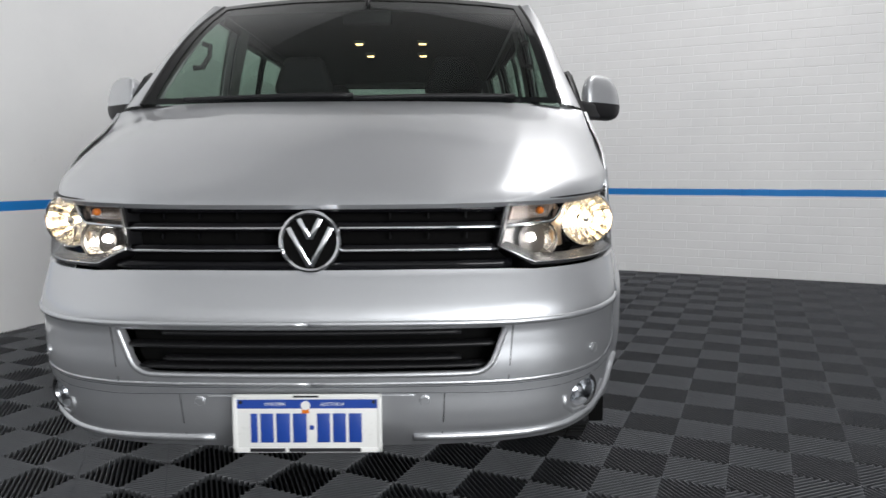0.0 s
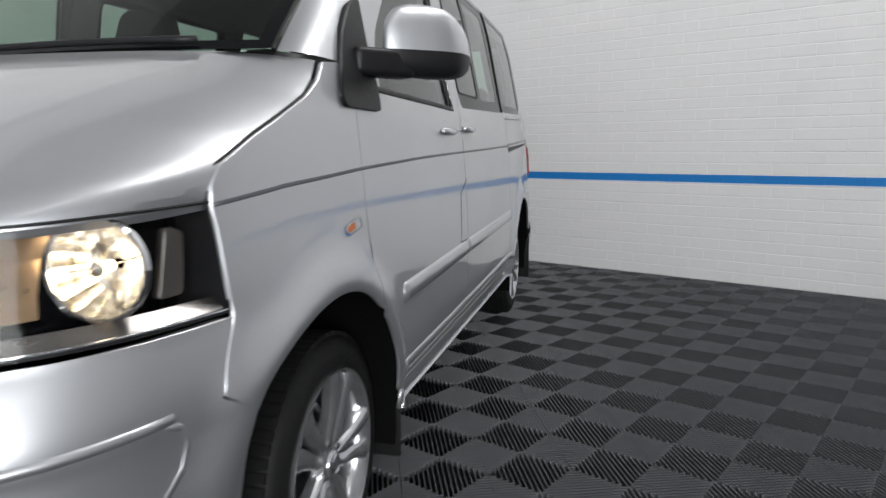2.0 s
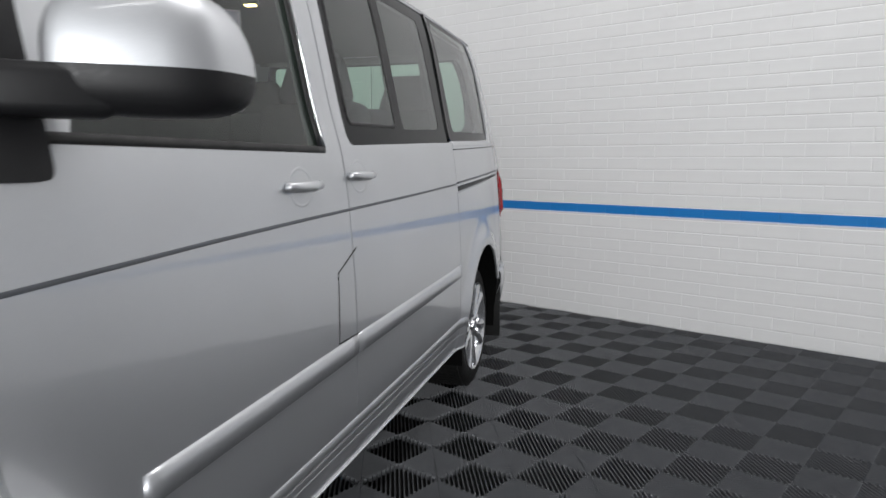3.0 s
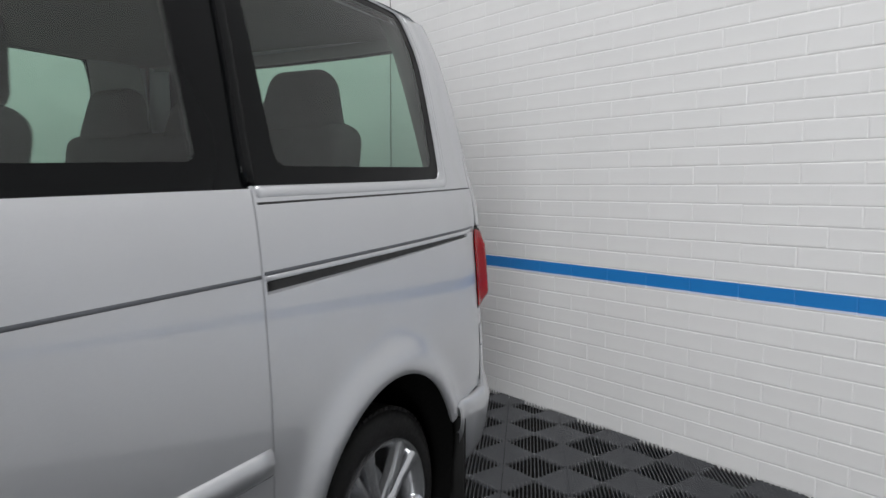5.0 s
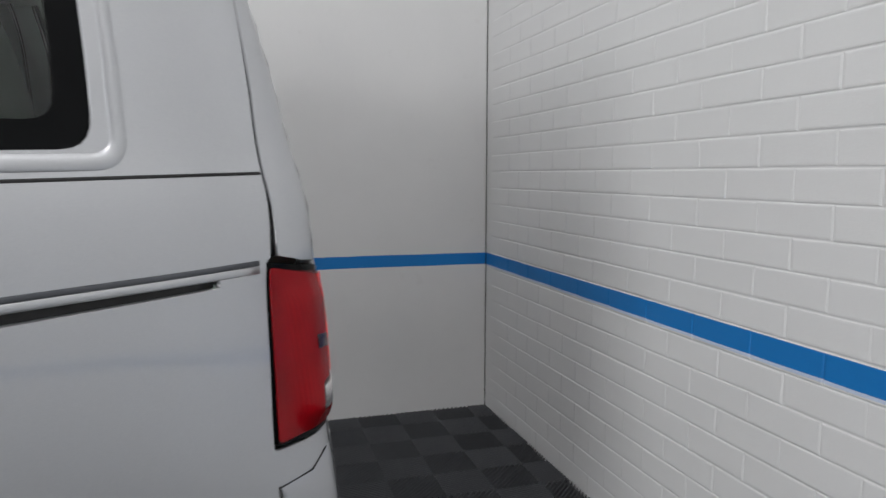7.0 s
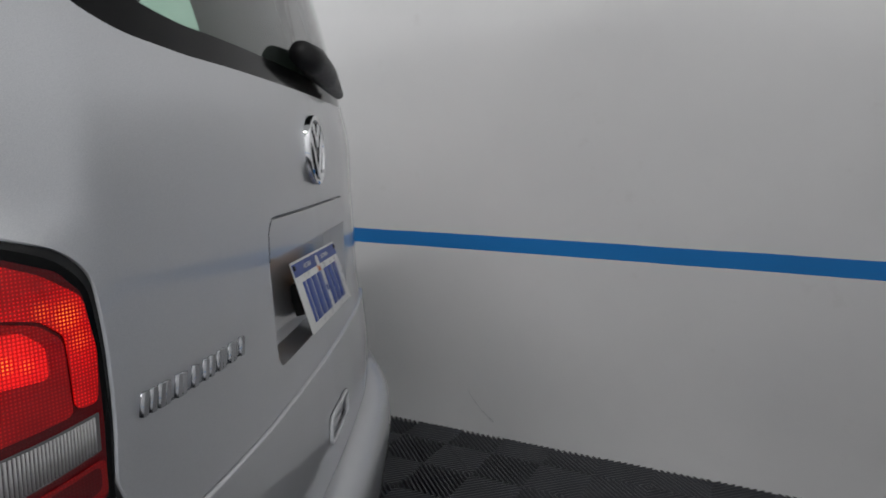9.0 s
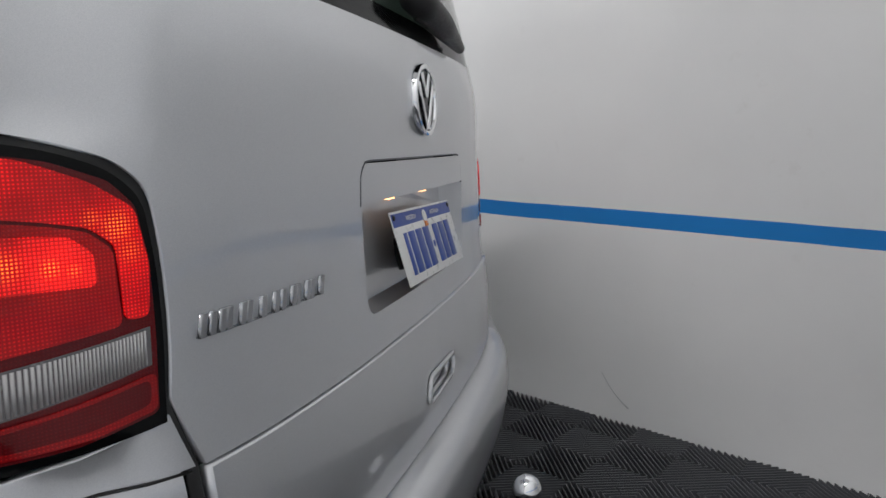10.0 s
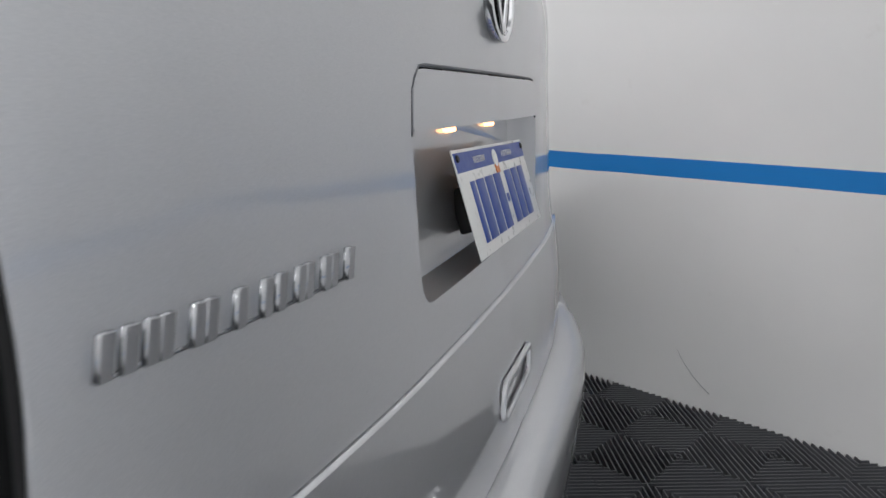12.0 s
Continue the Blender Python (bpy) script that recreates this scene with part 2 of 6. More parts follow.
Z_FRONT = profile([(0.25, 0.07), (0.30, 0.03), (0.34, 0.004), (0.40, -0.010), (0.46, -0.016), (0.50, -0.022), (0.53, -0.025), (0.60, -0.026),
                   (0.64, -0.030), (0.655, -0.036), (0.68, -0.033), (0.71, -0.02), (0.75, 0.002), (0.79, 0.025), (0.85, 0.032), (0.96, 0.048), (1.05, 0.05), (1.3, 0.05), (1.9, 0.05)])
Z_REAR = profile([(0.25, 0.0), (0.5, 0.005), (0.70, 0.0), (0.76, -0.008), (0.85, -0.02), (1.0, -0.028), (1.1, -0.033), (1.25, -0.040), (1.32, -0.055),
                  (1.45, -0.078), (1.6, -0.115), (1.75, -0.165), (1.85, -0.22), (1.9, -0.27)])
ARCHES = [(0.823, 0.315, 0.415, 0.450), (3.866, 0.315, 0.404, 0.447)]   # centre y, z and half axes of the wheel openings


def lamp_s(s):
    """Stretches the tail lamp's inner end towards the middle."""
    return s + 0.013 * float(step(s, 5.33, 5.45))


def side_s(y):
    """Arc length of the outline at y along the flank."""
    k = (PLAN[:, 1] > 0.2) & (PLAN[:, 1] < 4.72)
    return float(np.interp(y, PLAN[k, 1], ARC[k]))


def high_s(y):
    """The same for places above the head lamps, where the nose leans back."""
    g = np.linspace(0.25, 1.5, 400)
    return side_s(float(np.interp(y, g + 0.05 * (1 - step(g, 0.25, 1.25)), g)))


def front_s(x):
    k = PLAN[:, 1] < 1.0
    return float(np.interp(x, PLAN[k, 0], ARC[k]))


def rear_s(x):
    k = PLAN[:, 1] > 4.4
    return float(np.interp(-x, -PLAN[k, 0], ARC[k]))


def raw_skin(s, z):
    x0, y0 = np.interp(s, ARC, PLAN[:, 0]), np.interp(s, ARC, PLAN[:, 1])
    front, rear = 1 - step(y0, 0.25, 1.25), step(y0, 3.90, 4.68)
    flare = 0
    for cy, cz, a, b in ARCHES:
        r = np.hypot((y0 - cy) / a, np.maximum(z - cz, (z - cz) * 0.5) / b)
        flare = flare + 0.026 * np.exp(-((r - 1.06) / 0.13) ** 2) * step(x0, 0.85, 0.93)
    # the rear pillar stays wide up to a tight corner, and the tail falls away behind it
    wide = 0.021 * step(s, 5.20, 5.33) * (1 - step(s, 5.345, 5.42)) * step(z, 1.09, 1.15)
    lamp = step(z, 0.83, 0.86) * (1 - step(z, 1.11, 1.14))
    fall = 0.011 * step(s, 5.36, 5.42) * (1 - step(s, 5.43, 5.52)) * (1 - lamp)
    x = x0 * np.interp(z, *Z_W) + flare + wide - 0.57 * fall
    y = y0 + front * np.interp(z, *Z_FRONT) + rear * np.interp(z, *Z_REAR) - 0.82 * fall
    return np.stack([x, y, z + 0 * x], -1)


def skin_normal(s, z):
    e = 0.012
    du, dv = raw_skin(np.clip(s + e, 0, ARC[-1]), z) - raw_skin(np.clip(s - e, 0, ARC[-1]), z), raw_skin(s, z + e) - raw_skin(s, z - e)
    n = np.cross(du, dv)
    return n / np.linalg.norm(n, axis=-1, keepdims=True)


def skin(s, z, off=0.0):
    """The van's outer surface; s runs round the outline from the nose's middle, off lifts off it."""
    s, z = np.asarray(s, float), np.asarray(z, float)
    sign = np.where(s < 0, -1.0, 1.0)
    a, end = np.abs(s), ARC[-1]
    over = a > end
    a2 = np.where(over, 2 * end - a, a)
    sign = np.where(over, -sign, sign)
    p = raw_skin(a2, z) + np.asarray(off)[..., None] * skin_normal(a2, z)
    p[..., 0] *= sign
    return p


def inside(poly, q):
    x, y = q[:, 0], q[:, 1]
    hit = np.zeros(len(q), bool)
    for (x0, y0), (x1, y1) in zip(poly, np.roll(poly, -1, axis=0)):
        cross = (y0 > y) != (y1 > y)
        if cross.any():
            hit ^= cross & (x < (x1 - x0) * (y - y0) / (y1 - y0 + 1e-12) + x0)
    return hit


def rounded(poly, r, n=5):
    """The outline with its corners rounded; r may be one radius or one for each corner."""
    p, out = [np.array(q[:2], float) for q in poly], []
    for i, c in enumerate(p):
        a, b = p[i - 1], p[(i + 1) % len(p)]
        ri = r[i] if isinstance(r, (list, tuple)) else r
        da, db = a - c, b - c
        la, lb = np.linalg.norm(da), np.linalg.norm(db)
        d = min(ri, la * 0.45, lb * 0.45)
        if d < 1e-4:
            out.append(c)
            continue
        s, e = c + da / la * d, c + db / lb * d
        for k in range(n + 1):
            t = k / n
            out.append((1 - t) ** 2 * s + 2 * t * (1 - t) * c + t * t * e)
    return np.array(out)


def resample(poly, d):
    out = []
    for a, b in zip(poly, np.roll(poly, -1, axis=0)):
        n = max(1, int(np.ceil(np.linalg.norm(b - a) / d)))
        out += [a + (b - a) * k / n for k in range(n)]
    return np.array(out)


def sheet(name, outline, fn, d=0.03, holes=(), off=0.0, fold=0.012, mirror=False):
    """A panel: a flat outline with holes, laid on fn(u, v, off), its rims folded inwards."""
    loops = [resample(np.asarray(outline, float), d)] + [resample(np.asarray(h, float), d) for h in holes]
    lo, hi = loops[0].min(0), loops[0].max(0)
    gx, gy = np.meshgrid(np.arange(lo[0] + d / 2, hi[0], d), np.arange(lo[1] + d / 2, hi[1], d))
    gx[1::2] += d / 2
    g = np.stack([gx.ravel(), gy.ravel()], 1)
    keep = inside(loops[0], g)
    for h in loops[1:]:
        keep &= ~inside(h, g)
    rim = np.concatenate(loops)
    if len(g):
        near = np.array([np.min(np.hypot(*(rim - q).T)) for q in g]) if len(g) else np.zeros(0)
        keep &= near > d * 0.45
    pts = np.concatenate([rim, g[keep]])
    edges, k = [], 0
    for lp in loops:
        edges += [(k + i, k + (i + 1) % len(lp)) for i in range(len(lp))]
        k += len(lp)
    v2, _, faces, *_ = delaunay_2d_cdt([Vector(p) for p in pts], edges, [], 0, 1e-6)
    v2 = np.array([tuple(v) for v in v2])
    tri = np.array([f for f in faces if len(f) == 3])
    cen = v2[tri].mean(1)
    ok = inside(loops[0], cen)
    for h in loops[1:]:
        ok &= ~inside(h, cen)
    tri = tri[ok]
    a, b, c = v2[tri[:, 0]], v2[tri[:, 1]], v2[tri[:, 2]]
    flip = ((b - a)[:, 0] * (c - a)[:, 1] - (b - a)[:, 1] * (c - a)[:, 0]) < 0
    tri[flip] = tri[flip][:, ::-1]
    p3 = fn(v2[:, 0], v2[:, 1], off + 0 * v2[:, 0])
    e = 1e-3
    nn = np.cross(fn(v2[:, 0] + e, v2[:, 1], off + 0 * v2[:, 0]) - fn(v2[:, 0] - e, v2[:, 1], off + 0 * v2[:, 0]),
                  fn(v2[:, 0], v2[:, 1] + e, off + 0 * v2[:, 0]) - fn(v2[:, 0], v2[:, 1] - e, off + 0 * v2[:, 0]))
    nn /= np.linalg.norm(nn, axis=1, keepdims=True) + 1e-12
    verts, polys, normals = [tuple(p) for p in p3], [tuple(t) for t in tri], [tuple(n) for n in nn]
    if fold:
        count = {}
        for t in tri:
            for i in range(3):
                q = (t[i], t[(i + 1) % 3])
                count[q] = 1
        open_edges = [q for q in count if (q[1], q[0]) not in count]
        top, low = {}, {}
        for i in {i for q in open_edges for i in q}:
            inner = p3[i] - fold * nn[i]
            top[i], low[i] = len(verts), len(verts) + 1
            verts += [tuple(p3[i]), tuple(inner)]
            normals += [None, None]
        side = {}
        for i, j in open_edges:
            polys.append((top[j], top[i], low[i], low[j]))
            w = np.cross(p3[j] - p3[i], nn[i])
            for q in (i, j):
                side[q] = side.get(q, 0) + w / (np.linalg.norm(w) + 1e-12)
        for i in top:
            w = side[i] / (np.linalg.norm(side[i]) + 1e-12)
            normals[top[i]] = tuple((w + 1.5 * nn[i]) / np.linalg.norm(w + 1.5 * nn[i]))
            normals[low[i]] = tuple(w)
    if mirror:
        verts = [(-x, y, z) for x, y, z in verts]
        normals = [(-x, y, z) for x, y, z in normals]
        polys = [q[::-1] for q in polys]
    me = bpy.data.meshes.new(name)
    me.from_pydata(verts, [], polys)
    me.update()
    me.polygons.foreach_set("use_smooth", [True] * len(polys))
    me.normals_split_custom_set_from_vertices(normals)
    return me


def strip(points, width, off=0.0, lift=0.003, fn=None, thick=0.004, n_per=0.04, mirror=False, fade=0.0):
    """A narrow raised ribbon along points (s, z) on the skin; its edges roll down."""
    fn = fn or skin
    p = [np.array(q, float) for q in points]
    q = []
    for a, b in zip(p, p[1:]):
        n = max(1, int(np.linalg.norm(b - a) / n_per))
        q += [a + (b - a) * k / n for k in range(n)]
    q.append(p[-1])
    q = np.array(q)
    d = np.gradient(q, axis=0)
    d /= np.linalg.norm(d, axis=1, keepdims=True) + 1e-12
    nrm = np.stack([-d[:, 1], d[:, 0]], 1)
    run = np.concatenate([[0], np.cumsum(np.linalg.norm(np.diff(q, axis=0), axis=1))])
    sink = 0.012 * (1 - step(np.minimum(run, run[-1] - run), 0, fade)) if fade else 0 * run
    bm, rows = bmesh.new(), []
    for f, o in ((-0.5, off - thick), (-0.5, off), (-0.36, off + lift * 0.8), (0, off + lift), (0.36, off + lift * 0.8), (0.5, off), (0.5, off - thick)):
        w = q + nrm * width * f
        rows.append([bm.verts.new(c) for c in fn(w[:, 0], w[:, 1], o - sink)])
    for a, b in zip(rows, rows[1:]):
        for i in range(len(a) - 1):
            bm.faces.new((a[i], a[i + 1], b[i + 1], b[i]))
    bm.faces.new([r[0] for r in rows])
    bm.faces.new([r[-1] for r in rows][::-1])
    smooth(bm, 50)
    return mirrored(bm) if mirror else bm

# ---- the room ----
def room_box(name, x0, x1, y0, y1, z0, z1, material, label="", kind="structure"):
    ob = part(name, box(x0, x1, y0, y1, z0, z1), material, None)
    ob.matrix_world = ROOM
    return tagged(ob, label, "", "", kind)


floor = room_box("floor", X_WEST - 0.3, X_EAST + 0.3, Y_NORTH - 0.3, Y_SOUTH + 0.3, -0.12, -0.023, SLAB, "floor of dark grey ribbed plastic tiles")
wall_west = room_box("wall_west", X_WEST - 0.25, X_WEST, Y_NORTH - 0.25, Y_SOUTH + 0.25, -0.1, CEILING_Z, WALL, "smooth white painted wall with a blue painted band")
wall_south = room_box("wall_south", X_WEST, X_EAST, Y_SOUTH + 0.0034, Y_SOUTH + 0.25, -0.1, CEILING_Z, BRICKWALL, "white painted brick wall with a blue painted band")
# east and north walls lie out of view; opening and tones serve the light
wall_east = room_box("wall_east", X_EAST, X_EAST + 0.25, DOORWAY[1], Y_SOUTH + 0.25, -0.1, CEILING_Z, GREYWALL, "plain grey wall beside an assumed opening")
room_box("wall_east_pier", X_EAST, X_EAST + 0.25, Y_NORTH - 0.25, DOORWAY[0], -0.1, CEILING_Z, GREYWALL, "plain grey wall beside an assumed opening")
room_box("wall_east_lintel", X_EAST, X_EAST + 0.25, DOORWAY[0], DOORWAY[1], DOORWAY[2], CEILING_Z, GREYWALL, "plain grey wall over an assumed opening")
wall_north = room_box("wall_north", X_WEST, X_EAST, Y_NORTH - 0.25, Y_NORTH, -0.1, CEILING_Z, PALEWALL, "plain pale wall")
ceiling = room_box("ceiling", X_WEST - 0.25, X_EAST + 0.25, Y_NORTH - 0.25, Y_SOUTH + 0.25, CEILING_Z, CEILING_Z + 0.2, CEIL, "plain grey ceiling")
crack = room_box("trim", X_WEST + 0.0005, X_WEST + 0.0035, Y_SOUTH - 0.001, Y_SOUTH + 0.003, 0, CEILING_Z, RUBBER, "dark joint in the wall corner")

skew = ROOM @ Matrix.Translation((X_WEST, Y_SOUTH, 0)) @ Matrix.Rotation(radians(-0.50), 4, "Z") @ Matrix.Translation((-X_WEST, -Y_SOUTH, 0))
wall_west.matrix_world = skew      # this wall stands slightly off square


# a thin scratch low on the smooth wall
bm = tube([(X_WEST + 0.0005, Y_SOUTH + u, z) for u, z in ((-1.730, 0.192), (-1.715, 0.168), (-1.698, 0.145), (-1.668, 0.111), (-1.635, 0.083), (-1.604, 0.061))], [0.0006, 0.0008, 0.0011, 0.0012, 0.0015, 0.0022], 6)
scratch = part("scratch", smooth(bm), GREYWALL, wall_west, "thin grey scratch")
scratch.matrix_parent_inverse = Matrix.Identity(4)


def ceiling_light(tx, ty, turn):
    root = new("ceiling_light")
    root.matrix_world = pose(tx, ty, CEILING_Z, 0, 0, turn)
    part("housing", box(-0.18, 0.18, -1.38, 1.38, -0.10, -0.001, 0.01, m=root.matrix_world), PLATE_WHITE, root)
    tagged(root, "long white ceiling light panel with a bright face", "ceiling light", "ceiling battens")


for tx, ty, turn, _ in TUBES:
    ceiling_light(tx, ty, turn)

# ---- the van: body panels ----
van = new("van")
van.matrix_world = pose(0, 2.45, 0)
tagged(van, "silver metallic people carrier with lit lamps, parked on tiles", "van")
GROOVE = simple("groove_grey", (0.075, 0.08, 0.09), 0.4, 0.0)
S, F, B, END_S = side_s, front_s, rear_s, ARC[-1]


def pair(name, outline, material=None, label="", both=True, parent=None, **kw):
    """A panel on the near flank and its mirror image on the far one."""
    made = []
    for mir in ((False, True) if both else (False,)):
        me = sheet(name, outline, kw.pop("fn", None) or skin, mirror=mir, **{k: v for k, v in kw.items() if k != "fn"})
        made.append(part(name, me, material or PAINT, parent or van, label))
    return made


def arch_points(k, z0, z1, n=22):
    """The wheel opening's rim from the front foot at z0, over the top, to the rear foot at z1, as (s, z)."""
    cy, cz, a, b = ARCHES[k]
    t0, t1 = math.pi - math.asin((z0 - cz) / b), math.asin((z1 - cz) / b)
    return [(S(cy + a * math.cos(t)), cz + b * math.sin(t)) for t in np.linspace(t0, t1, n)]


def crease_z(y):
    return float(np.interp(y, (0.46, 0.67, 1.04, 1.54, 1.9, 2.77, 3.376), (0.990, 1.013, 1.035, 1.053, 1.062, 1.079, 1.094)))

# nose: hood between the lamps and the windscreen
HL_TOP_Y = 0.452


def hood(u, k):
    """The hood; u from -1 to 1 across, k from the nose to the windscreen."""
    a = abs(u)
    f = skin(a * S(HL_TOP_Y), 0.975, 0.003)
    y = f[1] * (1 - k) + (0.80 + 0.10 * a * a) * k
    xe = np.interp(k, (0, 0.01, 0.03, 0.06, 0.33, 0.764, 0.9, 1), (0.880, 0.886, 0.890, 0.893, 0.897, 0.897, 0.894, 0.886))
    ze = np.interp(k, (0, 0.01, 0.03, 0.06, 0.12, 0.33, 0.764, 0.9, 1), (0.996, 1.014, 1.036, 1.053, 1.071, 1.115, 1.197, 1.235, 1.278))
    zc = 0.961 + np.interp(k, (0, 0.04, 0.1, 0.2, 0.35, 0.5, 0.65, 0.8, 0.9, 1), (0, 0.033, 0.062, 0.105, 0.166, 0.217, 0.260, 0.298, 0.322, 0.345))
    q = 3.0 + 2.5 * k
    x = xe * (a * k + (1 - k) * f[0] / skin(S(HL_TOP_Y), 0.975, 0.003)[0])
    HOOD_AT.append((a, k))
    return Vector((math.copysign(x, u), y, zc - (zc - ze) * a ** q))


HOOD_AT = []
bm = grid_surface(lambda a, b: hood(2 * a - 1, b ** 1.3), 160, 48)
for _ in range(12):
    bmesh.ops.smooth_vert(bm, verts=[v for v in bm.verts if not v.is_boundary], factor=0.5, use_axis_x=False, use_axis_y=False, use_axis_z=True)
bm.verts.ensure_lookup_table()
for v, (a, k) in zip(bm.verts, HOOD_AT):      # a pressed crease on either side, from the grille to the screen
    d = a - 0.455 - 0.31 * k
    v.co.z += 0.0026 * min(1, k / 0.04) * math.exp(-(d / (0.020 if d > 0 else 0.045)) ** 2) * (1 - 0.6 * k)
bmesh.ops.reverse_faces(bm, faces=[f for f in bm.faces if f.normal.z < 0])
rim = [e for e in bm.edges if e.is_boundary]
ext = bmesh.ops.extrude_edge_only(bm, edges=rim)
bmesh.ops.translate(bm, vec=(0, 0.006, -0.012), verts=[g for g in ext["geom"] if isinstance(g, bmesh.types.BMVert)])
for g in ext["geom"]:
    if isinstance(g, bmesh.types.BMVert):
        g.co.x *= 0.994
smooth(bm, 80)
for e in rim:
    e.smooth = False
part("hood", bm, PAINT, van)

# front wings
H = high_s
WING_TOP = [(H(0.466), 0.990), (H(0.470), 1.022), (H(0.492), 1.056), (H(0.60), 1.111), (H(0.795), 1.193), (H(0.86), 1.232), (H(0.902), 1.275), (H(1.00), 1.284), (H(1.034), 1.284)]
for mir in (False, True):
    low = [(S(0.462), 0.80), (S(0.462), 0.674), (S(0.482), 0.656)] + arch_points(0, 0.618, 0.665)[:-1] + [(S(1.10), 0.665), (S(1.064), 0.70), (S(1.044), 0.80), (S(1.034), 0.95)]
    wing = part("front_wing", sheet("front_wing", low + WING_TOP[::-1], skin, 0.025, mirror=mir), PAINT, van)
    part("hood_seal", strip([(H(0.462), 0.985)] + WING_TOP[:6], 0.010, -0.010, 0.0005, mirror=mir), RUBBER, van)
    part("door_seal", strip([(H(1.037), 1.270), (S(1.037), 0.95), (S(1.047), 0.80), (S(1.067), 0.70)], 0.0060, -0.0015, 0.0004, mirror=mir), GROOVE, wing)

# doors, sliding doors and rear quarters
WIN_F = rounded([(S(1.24), 1.245), (S(2.062), 1.238), (S(2.035), 1.80), (S(1.76), 1.80), (S(1.30), 1.40)], [0.01, 0.02, 0.05, 0.05, 0.04])
REAR_FOOT = [q for q in arch_points(0, 0.618, 0.40, 60) if q[0] > S(1.10) and q[1] < 0.66]
DOOR = [(S(1.0375), 0.95), (S(1.050), 0.80), (S(1.070), 0.70), (S(1.100), 0.664)] + REAR_FOOT + [(S(2.168), 0.40), (S(2.176), 1.10),
        (S(2.168), 1.25), (S(2.14), 1.842), (S(1.70), 1.842), (S(1.45), 1.66), (S(1.20), 1.44), (S(1.033), 1.285)]
BAND_S = rounded([(S(2.235), 1.246), (S(3.372), 1.278), (S(3.372), 1.835), (S(2.215), 1.815)], [0.04, 0.0, 0.0, 0.05])
SLIDER = [(S(2.176), 0.40), (S(3.372), 0.40), (S(3.372), 1.842), (S(2.148), 1.842), (S(2.176), 1.25), (S(2.184), 1.10)]
BAND_Q = rounded([(S(3.384), 1.279), (5.004, 1.312), (5.029, 1.53), (5.055, 1.69), (5.018, 1.838), (S(3.384), 1.838)], [0.0, 0.05, 0.1, 0.1, 0.05, 0.0])
LAMP_EDGE = [(5.230, 0.846), (5.292, 0.843), (5.342, 0.842), (5.418, 0.844), (5.500, 0.853)]      # under the tail lamp, from the flank round to the tailgate
LAMP_IN = [(5.500, 0.853), (5.504, 0.935), (5.499, 1.015), (5.488, 1.075), (5.457, 1.102), (5.413, 1.118), (5.356, 1.131), (5.325, 1.135), (5.250, 1.140)]
TG_SIDE = [(5.257, 1.150), (5.268, 1.281), (5.297, 1.460), (5.330, 1.632), (5.375, 1.842)]
LAMP_EDGE = [(lamp_s(s), z) for s, z in LAMP_EDGE]
LAMP_IN = [(lamp_s(s), z) for s, z in LAMP_IN]
LAMP_IN = [tuple(q) for q in rounded(LAMP_IN, [0, 0.03, 0.04, 0.04, 0.03, 0.04, 0.03, 0.03, 0], 4)]
QUARTER = ([(S(3.377), 0.40), (S(3.50), 0.40)] + arch_points(1, 0.45, 0.52) + [(S(4.29), 0.545), (S(4.46), 0.566), (5.216, 0.568), (5.221, 0.784), (5.300, 0.787), (5.345, 0.806), (5.440, 0.804), (5.538, 0.794), (5.516, 0.856)]
           + [(s, z - 0.006) for s, z in LAMP_EDGE[::-1][1:]] + [(5.224, 0.846), (5.243, 1.143)] + [(s - 0.006, z) for s, z in TG_SIDE] + [(S(3.377), 1.842)])
RAIL_END = 4.475


def rail_z(y):
    """Height of the sliding door's rail along the rear quarter."""
    return crease_z(3.376) + 0.002 + (y - 3.38) * 0.037


def rail_drop(y):
    return 0.042 - 0.017 * (y - 3.38) / (RAIL_END - 3.38)


RAIL_HOLE = [(S(y), rail_z(y) - 0.012) for y in np.linspace(3.386, RAIL_END, 16)] + [(S(y), rail_z(y) - rail_drop(y)) for y in np.linspace(RAIL_END + 0.003, 3.386, 16)]
door_a = pair("front_door", DOOR, holes=[WIN_F], d=0.035)
slider_a = pair("sliding_door", SLIDER, holes=[BAND_S], d=0.04)
quarter_a = pair("rear_quarter", QUARTER, holes=[BAND_Q, RAIL_HOLE[::-1]], d=0.03)

